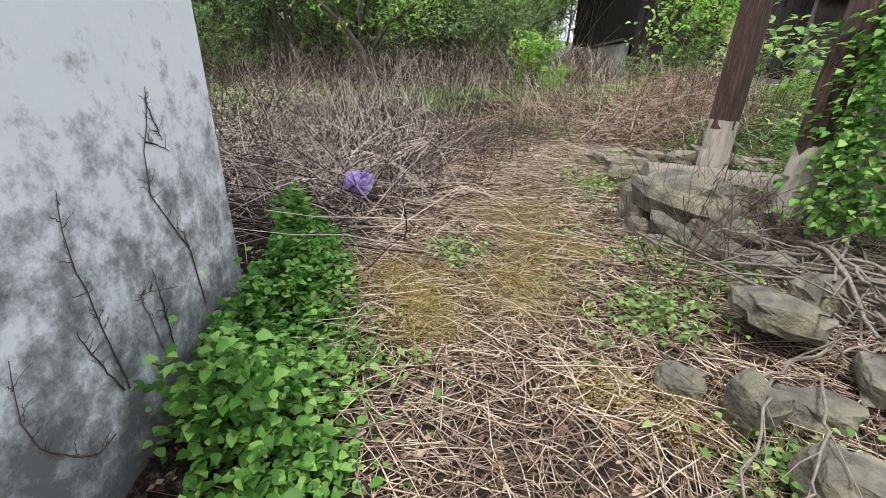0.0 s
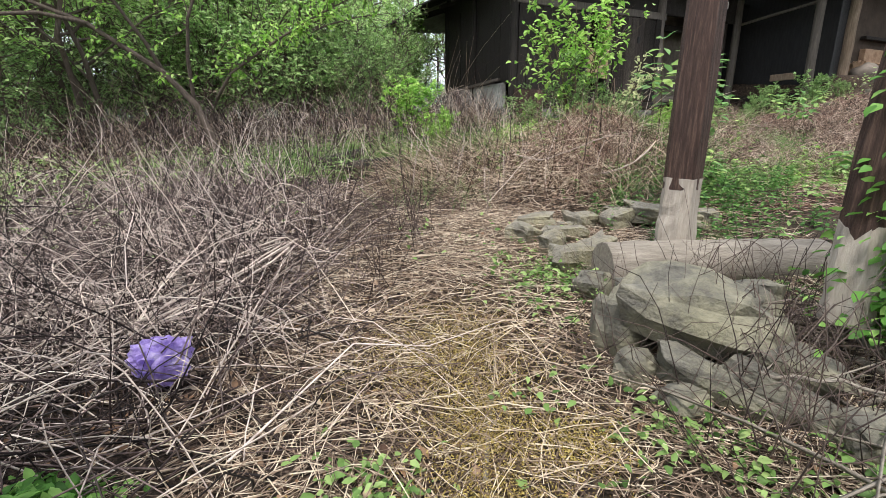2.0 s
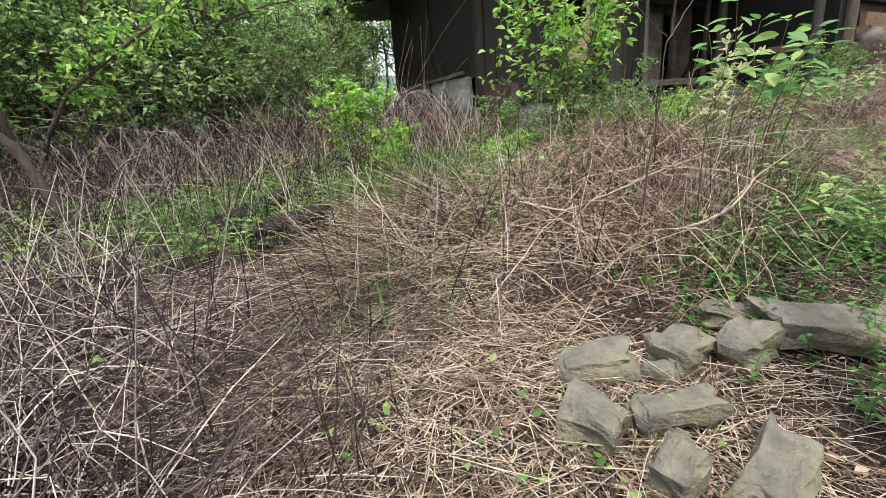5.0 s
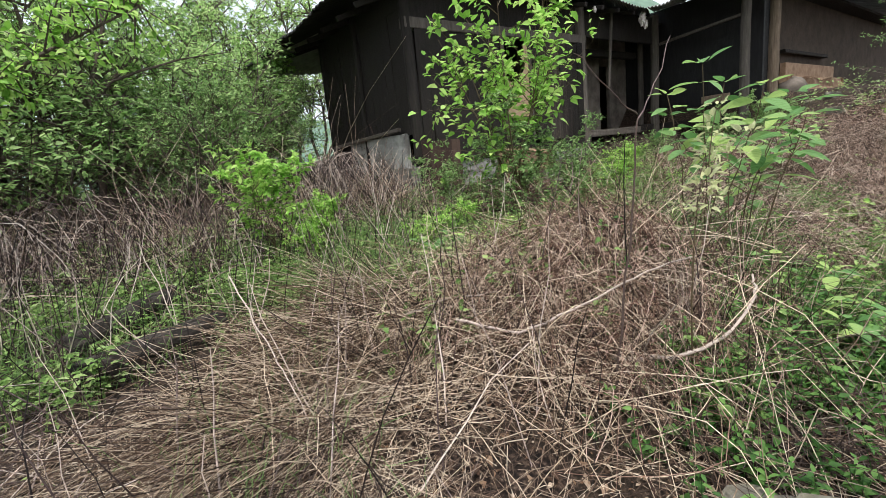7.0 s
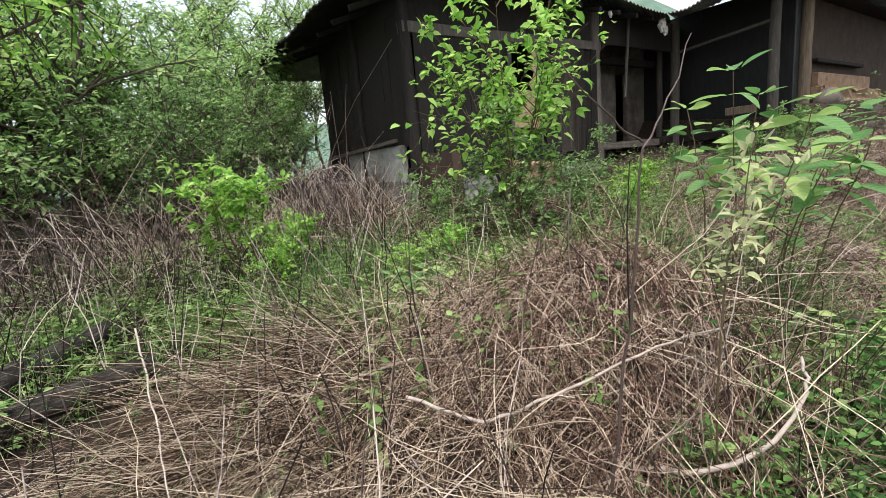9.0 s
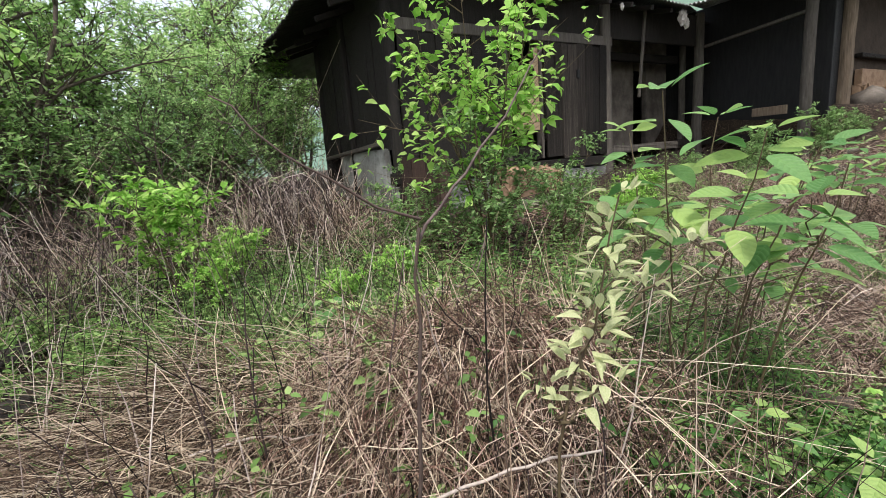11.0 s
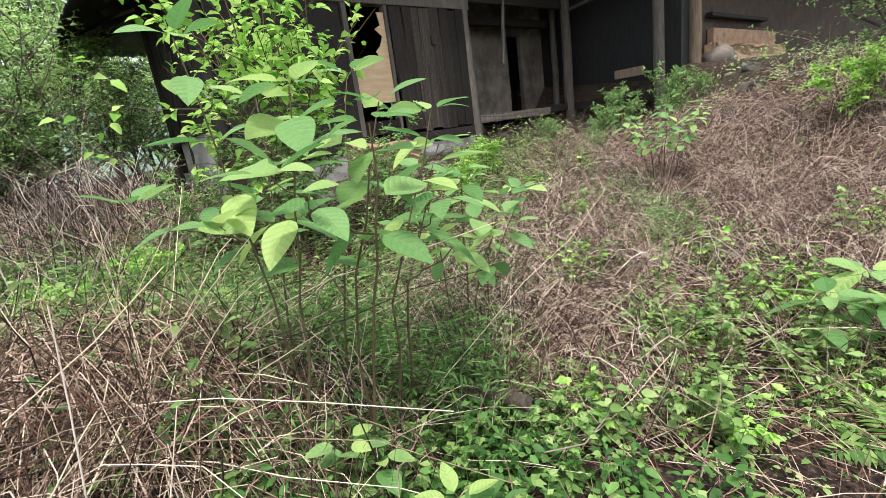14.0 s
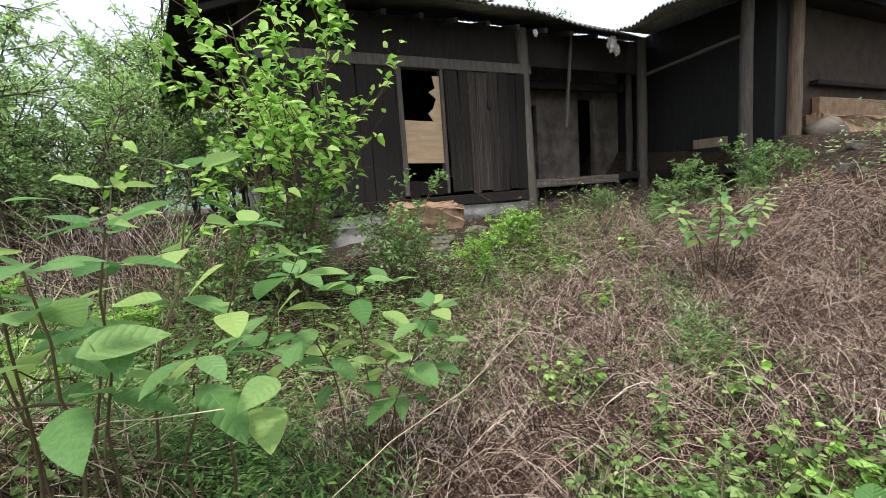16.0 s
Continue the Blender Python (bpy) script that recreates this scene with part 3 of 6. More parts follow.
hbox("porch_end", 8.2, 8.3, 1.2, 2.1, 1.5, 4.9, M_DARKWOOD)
for k in range(5):
    hbox("lattice_bar", 5.2 + k * 0.075, 5.225 + k * 0.075, 1.16, 1.18, 2.6, 3.15, M_GREYWOOD, bevel=0.003)
for k in range(4):
    hbox("lattice_bar", 5.17, 5.55, 1.145, 1.16, 2.65 + k * 0.14, 2.67 + k * 0.14, M_GREYWOOD, bevel=0.003)
hbox("hanging_pole", 5.28, 5.33, -0.12, -0.07, 3.1, 4.75, M_GREYWOOD, rot=(0, 6, 0), label="thin grey pole hung from the eave")
for u in (4.9, 5.9, 6.9):
    post_mesh("porch_leg", u, 0.3, 1.2, 2.12, 0.07, M_DARKWOOD)
post_mesh("porch_column", 7.28, 0.0, 1.6, 4.8, 0.1, M_GREYWOOD, (0.02, 0))
post_mesh("porch_column", 7.5, 0.5, 1.6, 4.8, 0.07, M_GREYWOOD)

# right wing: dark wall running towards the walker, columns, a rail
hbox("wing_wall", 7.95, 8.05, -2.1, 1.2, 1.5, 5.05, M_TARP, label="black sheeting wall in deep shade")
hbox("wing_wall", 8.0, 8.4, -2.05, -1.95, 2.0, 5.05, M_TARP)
post_mesh("wing_column", 7.3, -2.0, 1.6, 4.9, 0.1, M_GREYWOOD)
hbox("wing_rail", 7.27, 7.33, -1.95, -0.1, 4.17, 4.23, M_GREYWOOD, label="pale horizontal rail", rot=(-5, 0, 0))
hbox("wing_floor", 7.3, 8.0, -2.0, 0.0, 2.1, 2.25, M_DARKWOOD)
hbox("wing_board", 7.2, 7.24, -1.75, -1.15, 2.56, 2.72, M_TANWOOD, label="pale board leant at the wing")
post_mesh("wing_column", 8.5, -2.1, 2.0, 5.1, 0.13, M_TANWOOD, label="sunlit tan timber column")
hbox("wing_end_wall", 8.7, 30.0, -1.9, -1.7, 1.6, 5.3, M_MUDDARK, label="dark brown mud end wall")
hbox("wing_end_plank", 9.5, 13.2, -2.05, -1.92, 3.02, 3.36, M_OCHRE, label="broad orange-tan plank")
hbox("wing_end_shelf", 9.4, 12.6, -2.06, -1.92, 3.58, 3.66, M_DARKWOOD)
hbox("wing_end_base", 9.0, 13.0, -2.3, -1.9, 1.8, 2.98, M_OCHRE, rough=0.03, cuts=5, label="crumbling ochre clay footing")


def clay_mound():
    bm = bmesh.new()
    bmesh.ops.create_icosphere(bm, subdivisions=3, radius=1)
    for w in bm.verts:
        k = noise.noise(w.co * 1.6) * 0.2 + noise.noise(w.co * 4) * 0.06
        w.co = Vector((w.co.x * 0.36, w.co.y * 0.3, w.co.z * 0.3)) * (1 + k)
    ob = part("clay_mound", bm, M_MUD, None)
    ob.matrix_basis = at_house(9.1, -2.32, 2.66)
    for p in ob.data.polygons:
        p.use_smooth = True
    tagged(ob, "heap of fallen grey-brown clay beside the column", "mound")


clay_mound()


# roofs: corrugated sheets with thickness and a sagging eave
def corrugated(name, corners, waves, label, sag=0.12, parent=None, mat=None):
    """A corrugated sheet between four corners (eave a, eave b, ridge b, ridge a); waves run up the slope."""
    a, b, c, d = [np.array(p, float) for p in corners]
    nu, nv = waves * 4, 8
    s, t = np.meshgrid(np.linspace(0, 1, nu + 1), np.linspace(0, 1, nv + 1))
    P = (a * (1 - s)[..., None] + b * s[..., None]) * (1 - t)[..., None] + (d * (1 - s)[..., None] + c * s[..., None]) * t[..., None]
    P[..., 2] += 0.022 * np.sin(s * waves * 2 * math.pi) - sag * np.sin(s * math.pi) * (1 - t) + 0.03 * np.sin(s * 17 + 2)
    edge = rng.normal(0, 0.025, nu // 10 + 2).repeat(10)[:nu + 1]
    P[0] += (a - d)[None] / np.linalg.norm(a - d) * edge[:, None]
    low = P - np.array([0, 0, 0.012])
    V = np.concatenate([P.reshape(-1, 3), low.reshape(-1, 3)])
    n1 = (nu + 1) * (nv + 1)
    i = (np.arange(nv)[:, None] * (nu + 1) + np.arange(nu)[None]).ravel()
    q = np.stack([i, i + 1, i + nu + 2, i + nu + 1], 1)
    rim = np.arange(nu)
    edgef = np.stack([rim, rim + n1, rim + 1 + n1, rim + 1], 1)
    ob = obj(name, raw_mesh(name, V, [q, q[:, ::-1] + n1, edgef]), mat or M_ROOF, parent or house, label)
    return ob


EZ = 4.62
corrugated("roof_front", [(-0.7, -0.6, 4.68), (5.95, -0.6, 4.66), (10.2, 1.7, 5.5), (1.5, 1.7, 5.42)], 62, "sagging grey corrugated roof sheets", sag=-0.16)
# near-black colour stands in for shade under this end eave
corrugated("roof_end", [(-1.35, 4.7, EZ - 0.34), (-0.7, -0.6, 4.68), (1.5, 1.7, 5.42), (1.5, 1.9, 5.42)], 45, "eave sheets coloured near black for their shaded underside", sag=0.05, mat=M_ROOFDARK)
corrugated("roof_back", [(9.0, 4.7, EZ - 0.1), (-1.35, 4.7, EZ - 0.34), (1.5, 1.8, 5.42), (9.0, 1.8, 5.5)], 60, "")
corrugated("roof_wing", [(5.95, -0.6, 4.65), (5.95, -3.0, 4.92), (10.2, -3.0, 5.9), (10.2, 1.6, 5.6)], 30, "", sag=0.03)
corrugated("roof_wing_end", [(5.95, -3.0, 4.92), (30.2, -3.0, 5.7), (30.2, 0.6, 7.0), (9.0, 0.6, 6.0)], 150, "")
corrugated("loose_sheet", [(1.0, -0.8, 4.76), (3.3, -0.8, 4.79), (3.2, 0.3, 5.12), (1.0, 0.3, 5.12)], 22, "pale corrugated sheet slipped over the eave", sag=0.0)
for k in range(12):
    u = -0.5 + k * 0.55
    hbox("rafter", u, u + 0.07, -0.52, 0.4, EZ + 0.02, EZ + 0.1, M_DARKWOOD, rot=(14, 0, 0))
for k in range(8):
    v = -0.4 + k * 0.68
    hbox("rafter", -0.65, 0.5, v, v + 0.07, EZ - 0.1, EZ - 0.02, M_DARKWOOD, rot=(0, -20, 0))
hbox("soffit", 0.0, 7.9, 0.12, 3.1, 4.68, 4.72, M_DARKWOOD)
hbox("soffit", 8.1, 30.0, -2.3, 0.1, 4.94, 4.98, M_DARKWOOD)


def rag(u, v, z, s):
    bm = bmesh.new()
    bmesh.ops.create_icosphere(bm, subdivisions=3, radius=1)
    for w in bm.verts:
        k = 1 + 0.5 * noise.noise(w.co * 2.2 + Vector((u, v, z)))
        w.co = Vector((w.co.x * s * 0.7, w.co.y * s * 0.5, w.co.z * s)) * k
    ob = part("rag", bm, M_RAG, house, "pale rag hanging under the eave")
    ob.location = (u, v, z)


rag(6.0, -0.45, 4.5, 0.13)
rag(6.12, -0.45, 4.4, 0.09)
rag(4.35, -0.4, 4.56, 0.06)

# ---------------------------------------------------------------- posts, log and stones
def timber_post(x, y, z0, z1, half, lean, turn, cut, label, kink=0.0):
    """A square hewn post with a bleached foot."""
    root = new("timber_post")
    root.location = (x, y, z0)
    tagged(root, label, "post")
    for name, a, b, mat, grow in (("shaft", cut - 0.07, z1 - z0, M_POST, 1.0), ("foot", -0.12, cut, M_POSTBASE, 1.025)):
        bm = bmesh.new()
        K = 9
        rings = []
        for k in range(K):
            h = a + (b - a) * k / (K - 1)
            cx, cy = lean[0] * h, lean[1] * h + kink * math.sin(h * 3)
            r = half * grow * (1 + 0.05 * math.sin(h * 7 + x)) + rng.normal(0, 0.002)
            ring = []
            for j in range(12):
                q = radians(turn) + 2 * math.pi * j / 12
                c = 1 / max(abs(math.cos(q - radians(turn))), abs(math.sin(q - radians(turn))))
                rr = r * min(c, 1.28) + rng.normal(0, 0.002)
                edge = rng.normal(0, 0.008) if name == "foot" and k == K - 1 else 0.0
                ring.append(bm.verts.new((cx + rr * math.cos(q), cy + rr * math.sin(q), h + edge)))
            rings.append(ring)
        for r0, r1 in zip(rings, rings[1:]):
            for j in range(12):
                bm.faces.new((r0[j], r0[(j + 1) % 12], r1[(j + 1) % 12], r1[j]))
        bm.faces.new(rings[0][::-1])
        bm.faces.new(rings[-1])
        part(name, bm, mat, root, "bleached pale foot" if name == "foot" else "")
    return root


timber_post(2.27, 4.02, 0.72, 4.0, 0.1, (0.03, 0.02), 25, 0.36, "square red-brown timber post with a bleached foot")
timber_post(2.22, 2.86, 0.7, 4.0, 0.078, (0.07, 0.02), 20, 0.3, "split red-brown timber post wrapped in green vine", kink=0.015)


def grey_pole(x, y, z0, z1, r):
    """A bare round pole behind the posts."""
    s = np.linspace(0, 1, 12)
    C = np.stack([0.06 * s + rng.normal(0, 0.006, 12), rng.normal(0, 0.006, 12), (z1 - z0) * s], 1)
    V, F = tubes(C[None], (r * (1.05 - 0.15 * s))[None], 12)
    ob = obj("pole", raw_mesh("pole", V, [F]), M_GREYPOLE)
    ob.location = (x, y, z0)
    tagged(ob, "bare pale grey wooden pole standing behind timber posts", "pole")


grey_pole(2.72, 3.05, 0.35, 4.0, 0.07)


def log_bm(length, r0, r1, seg=14, sides=14, rough=0.012, bend=0.03):
    bm = bmesh.new()
    rings = []
    for k in range(seg + 1):
        s = k / seg
        r = r0 + (r1 - r0) * s
        ring = []
        for j in range(sides):
            a = 2 * math.pi * j / sides
            rr = r * (1 + 0.1 * noise.noise(Vector((s * 3, math.cos(a), math.sin(a)))) + 0.07 * noise.noise(Vector((s * 11, 2 * math.cos(a), 2 * math.sin(a))))) + rng.normal(0, rough * 0.3)
            ring.append(bm.verts.new((s * length, rr * math.cos(a) + bend * math.sin(s * 3), rr * math.sin(a))))
        rings.append(ring)
    for a, b in zip(rings, rings[1:]):
        for j in range(sides):
            f = bm.faces.new((a[j], a[(j + 1) % sides], b[(j + 1) % sides], b[j]))
            f.smooth = True
    bm.faces.new(rings[0][::-1])
    bm.faces.new(rings[-1])
    return bm


def log(x, y, z, length, r, heading, tilt, material, label):
    ob = part("log", log_bm(length, r, r * 0.85), material, None)
    ob.matrix_basis = pose(x, y, z, 0, -tilt, heading)
    return tagged(ob, label, "log")


log(1.66, 3.88, 0.545, 1.5, 0.17, -6, 0, M_LOG, "thick bare grey log lying between two posts")


def rock(x, y, z, size, turn=(0, 0, 0), seed=0, flat=False, label="grey weathered field stone in dead grass", group="loose stones", mat=None):
    """A broken, faceted stone."""
    bm = bmesh.new()
    bmesh.ops.create_cube(bm, size=2)
    bmesh.ops.subdivide_edges(bm, edges=bm.edges[:], cuts=3, use_grid_fill=True)
    o = Vector((seed * 7.3, seed * 3.1, seed * 1.7))
    for w in bm.verts:
        p = w.co.copy()
        q = p.normalized() * 1.25
        c = p.lerp(q, 0.28 if flat else 0.58)
        c *= 0.82 + 0.34 * noise.noise(p * 0.8 + o) + 0.1 * noise.noise(p * 2.1 + o) + 0.05 * noise.cell(p * 1.5 + o)
        w.co = Vector((c.x * size[0] / 2, c.y * size[1] / 2, c.z * size[2] / 2))
    bmesh.ops.bevel(bm, geom=[e for e in bm.edges if len(e.link_faces) == 2 and e.calc_face_angle(0) > 0.5], offset=0.006, segments=1, affect="EDGES")
    ob = part("rock", bm, mat or M_ROCK, None)
    ob.matrix_basis = pose(x, y, z, *turn)
    return tagged(ob, label, "rock", group)


ROCKS = [  # x, y, height over the ground, size, turn
    (1.66, 3.08, 0.3, (1.0, 0.6, 0.4), (6, 6, -48)), (1.44, 3.3, 0.12, (0.34, 0.36, 0.5), (0, 0, 20)), (2.02, 3.15, 0.26, (0.5, 0.4, 0.24), (-6, 14, 30)),
    (1.6, 2.82, 0.08, (0.7, 0.2, 0.24), (24, 14, -48)), (1.74, 2.68, 0.08, (0.62, 0.18, 0.26), (30, 20, -52)), (1.44, 2.84, 0.03, (0.3, 0.22, 0.16), (0, 0, 0)), (1.86, 2.72, 0.22, (0.46, 0.24, 0.16), (12, 18, -40)), (1.36, 3.08, 0.04, (0.26, 0.24, 0.22), (0, 10, 12)),
    (1.6, 1.8, 0.22, (0.56, 0.36, 0.24), (4, 6, -18)), (1.22, 1.32, 0.12, (0.2, 0.22, 0.36), (14, -10, 20)), (1.06, 1.5, 0.06, (0.24, 0.22, 0.18), (0, 10, 40)),
    (1.52, 1.4, 0.05, (0.36, 0.28, 0.16), (0, 6, 10)), (1.36, 0.98, 0.12, (0.42, 0.3, 0.22), (10, 14, -30)), (1.86, 1.5, 0.1, (0.4, 0.3, 0.2), (0, 0, 60)),
    (2.0, 2.1, 0.12, (0.34, 0.3, 0.24), (0, 12, 15)), (1.9, 2.45, 0.1, (0.36, 0.24, 0.22), (25, 0, -10)), (2.3, 1.9, 0.15, (0.5, 0.36, 0.24), (0, 0, 33)),
    (0.82, 1.55, 0.0, (0.16, 0.12, 0.07), (0, 0, 12)), (1.7, 3.55, 0.1, (0.34, 0.26, 0.26), (0, 0, -12)), (1.55, 3.8, 0.08, (0.26, 0.3, 0.24), (0, 0, 50)),
]
for k, (x, y, h, s, t) in enumerate(ROCKS):
    rock(x, y, float(ground_z(x, y)) + h * 0.85, tuple(0.84 * a for a in s), t, k + 1)
FLAGS = [(1.7, 5.1, (0.42, 0.26, 0.1), (0, -3, -15)), (2.12, 5.03, (0.3, 0.24, 0.12), (4, 6, 20)), (2.4, 4.92, (0.26, 0.22, 0.14), (0, -8, 12)), (2.82, 4.84, (0.78, 0.34, 0.15), (3, 6, -26)),
         (1.48, 4.78, (0.3, 0.28, 0.12), (0, 8, 35)), (1.82, 4.72, (0.4, 0.17, 0.12), (5, 0, -8)), (1.58, 4.48, (0.22, 0.18, 0.16), (0, -10, 20)), (1.9, 4.38, (0.42, 0.2, 0.12), (10, -8, 24)),
         (1.95, 4.95, (0.16, 0.12, 0.08), (0, 0, 0)), (2.55, 5.15, (0.28, 0.2, 0.1), (0, 0, -40)), (1.72, 4.6, (0.12, 0.1, 0.07), (0, 0, 60)), (3.15, 4.75, (0.3, 0.24, 0.12), (0, 0, 20)), (1.62, 4.18, (0.34, 0.24, 0.16), (0, 0, -10))]
for k, (x, y, s, t) in enumerate(FLAGS):
    rock(x, y, float(ground_z(x, y)) + s[2] * 0.62, (s[0], s[1], s[2] * 1.35), t, k + 40, True, "flat broken tan-grey flagstone lying in straw", "flagstones", M_FLAG)
for k, (x, y, s) in enumerate([(9.2, 8.5, 0.34), (9.9, 8.9, 0.26), (10.6, 9.0, 0.4), (10.2, 9.6, 0.22), (11.2, 9.4, 0.3), (10.9, 8.6, 0.24), (11.6, 10.0, 0.22), (9.7, 9.5, 0.18), (5.6, 11.0, 0.3), (5.2, 11.1, 0.36), (6.0, 10.95, 0.42), (4.8, 10.9, 0.3), (6.6, 11.2, 0.36), (5.9, 10.6, 0.3), (1.75, 8.9, 0.14), (2.0, 7.4, 0.2)]):
    rock(x, y, float(ground_z(x, y)) + s * 0.06, (s, s * 0.7, s * 0.45), (0, 0, k * 41), k + 80, k % 2 == 0, "pale stone half sunk in the slope")

# fallen logs
log(-0.09, 7.56, float(ground_z(-0.09, 7.56)) + 0.15, 0.92, 0.085, 23, 5, M_ROTLOG, "dark rotten log lying in straw")
log(-0.26, 8.05, float(ground_z(-0.26, 8.05)) + 0.15, 0.94, 0.085, 49, 7, M_ROTLOG, "dark rotten log lying in straw")
log(4.3, 6.45, 0.97, 0.42, 0.036, -60, 8, M_BARK, "short dark broken branch stub")
log(4.32, 6.3, 0.95, 0.28, 0.032, -15, -30, M_BARK, "short dark broken branch stub")
log(9.2, 9.3, float(ground_z(9.2, 9.3)) + 0.12, 1.9, 0.08, -28, 2, M_GREYWOOD, "grey fallen pole on the bank")


# grey branches strewn over the stones
def fallen_branch(pts, r, material, label):
    root = np.array([pts[0][0], pts[0][1], float(ground_z(*pts[0])) + 0.05])
    L = np.array([(x, y, float(ground_z(x, y)) + h) for (x, y), h in zip(pts, (0.1, 0.24, 0.2))])
    t = np.linspace(0, 1, 14)
    C = np.stack([np.interp(t, np.linspace(0, 1, 3), L[:, j]) for j in range(3)], 1) + rng.normal(0, 0.009, (14, 3)) - root
    pieces = [tubes(C[None], (r * (1 - 0.55 * t))[None], 8)]
    for k in (4, 7, 9, 11):
        d = (C[k + 1] - C[k - 1]) * 1.6 + rng.normal(0, 0.09, 3)
        pieces.append(tubes(np.array([[C[k], C[k] + d * 0.5 + rng.normal(0, 0.012, 3), C[k] + d]]), np.array([[r * 0.4, r * 0.3, r * 0.12]]), 6))
    v, f = join(pieces)
    ob = obj("fallen_branch", raw_mesh("fallen_branch", v, f), material)
    ob.location = root
    tagged(ob, label, "branch", "fallen branches")


for pts, r in [([(2.23, 2.78), (2.11, 2.31), (1.87, 1.64)], 0.017), ([(2.36, 2.87), (2.11, 2.15), (2.05, 1.85)], 0.015), ([(2.6, 3.1), (2.9, 2.9), (3.2, 2.7)], 0.018), ([(2.75, 2.95), (2.5, 2.68), (1.95, 2.05)], 0.014),
               ([(1.28, 1.46), (1.55, 1.5), (1.82, 1.57)], 0.009), ([(1.6, 1.5), (1.3, 1.1), (1.1, 0.88)], 0.007), ([(1.4, 1.5), (1.17, 1.19), (0.81, 0.71)], 0.007), ([(2.0, 2.6), (2.2, 2.2), (2.4, 1.7)], 0.013), ([(1.5, 2.9), (1.75, 2.6), (2.1, 2.35)], 0.01)]:
    fallen_branch(pts, r, M_LOG, "bare pale grey branch fallen across the stones")


def purple_bag():
    bm = bmesh.new()
    bmesh.ops.create_icosphere(bm, subdivisions=4, radius=1)
    for w in bm.verts:
        k = 1 + 0.45 * noise.noise(w.co * 1.7) + 0.3 * noise.noise(w.co * 5) + 0.12 * noise.noise(w.co * 13)
        w.co = Vector((w.co.x * 0.115, w.co.y * 0.075, w.co.z * 0.1)) * k
    ob = part("plastic_bag", bm, M_PURPLE, None)
    ob.matrix_basis = pose(-0.7, 3.4, 0.45, 10, 20, 30)
    tagged(ob, "crumpled purple plastic bag caught in brambles", "bag")


purple_bag()

# ---------------------------------------------------------------- woody plants
def grow(height, spread, stems, limbs, twigs, leaf, leaves_per_twig, width=0.5, radius=0.02, fine=True, lean=(0, 0), crown=0.3, droop=0.25, trunk_z=0.0, wander=0.08):
    """Wood and leaves of one plant, root at the origin: (wood verts, faces), (leaf verts, faces)."""
    wood, lb, ld = [], [], []
    s6 = np.linspace(0, 1, 6)
    s4 = np.linspace(0, 1, 4)
    for _ in range(stems):
        a = rng.uniform(0, 2 * math.pi)
        out = spread * rng.uniform(0.15, 0.6) if stems > 1 else spread * 0.12
        h = height * rng.uniform(0.72, 1.0)
        bend = np.cumsum(rng.normal(0, wander, (6, 2)), 0) * height * 0.4
        bend -= bend[0]
        S = np.stack([out * math.cos(a) * s6 ** 1.2 + bend[:, 0] + lean[0] * h * s6, out * math.sin(a) * s6 ** 1.2 + bend[:, 1] + lean[1] * h * s6, h * s6], 1)
        wood.append(tubes(S[None], (radius * (1 - 0.8 * s6))[None], 6))
        for _ in range(limbs):
            t = rng.uniform(crown, 1.0)
            p = np.array([np.interp(t, s6, S[:, j]) for j in range(3)])
            a2 = rng.uniform(0, 2 * math.pi)
            ln = spread * rng.uniform(0.35, 0.8) * (1.15 - 0.6 * t)
            el = rng.uniform(0.15, 0.9)
            d = np.array([math.cos(a2) * math.cos(el), math.sin(a2) * math.cos(el), math.sin(el)])
            B = p + d * (ln * s4)[:, None] + np.cumsum(rng.normal(0, 0.05 * ln, (4, 3)), 0) * s4[:, None]
            wood.append(tubes(B[None], (radius * 0.45 * (1 - 0.8 * s4))[None], 4))
            m = twigs
            tt = rng.uniform(0.2, 1.0, m)
            q = np.stack([np.interp(tt, s4, B[:, j]) for j in range(3)], 1)
            d3 = d[None] * 0.6 + rng.normal(0, 0.55, (m, 3)) + np.array([0, 0, 0.15])
            d3 /= np.linalg.norm(d3, axis=1, keepdims=True)
            tl = ln * rng.uniform(0.2, 0.45, m)
            T = q[:, None] + d3[:, None] * (tl[:, None] * np.array([0, 1]))[..., None]
            wood.append(tubes(T, np.broadcast_to(radius * 0.16 * np.array([1, 0.4]), (m, 2)), 3))
            k = leaves_per_twig
            u = rng.uniform(0.1, 1.0, (m, k))
            b = (q[:, None] + d3[:, None] * (tl[:, None] * u)[..., None]).reshape(-1, 3)
            dd = np.repeat(d3, k, 0) * 0.5 + rng.normal(0, 0.7, (m * k, 3)) * np.array([1, 1, 0.5])
            lb.append(b)
            ld.append(dd)
    lb, ld = np.concatenate(lb), np.concatenate(ld)
    n = len(lb)
    return join(wood), leaves(lb, ld, leaf * rng.uniform(0.55, 1.15, n), width, droop=droop, fine=fine)


def plant(name, wood, leaf, mwood, mleaf, label, category, m, crown="foliage", group=""):
    root = new(name)
    root.matrix_basis = m
    tagged(root, label, category, group)
    obj("wood" if category != "tree" else "trunk", raw_mesh(name + "_wood", wood[0], wood[1]), mwood, root)
    obj(crown, raw_mesh(name + "_leaves", leaf[0], leaf[1]), mleaf, root)
    return root


def on_ground(x, y, turn=0.0, scale=1.0, dz=-0.03):
    return Matrix.Translation((x, y, float(ground_z(x, y)) + dz)) @ pose(0, 0, 0, 0, 0, turn) @ Matrix.Diagonal((scale, scale, scale, 1))


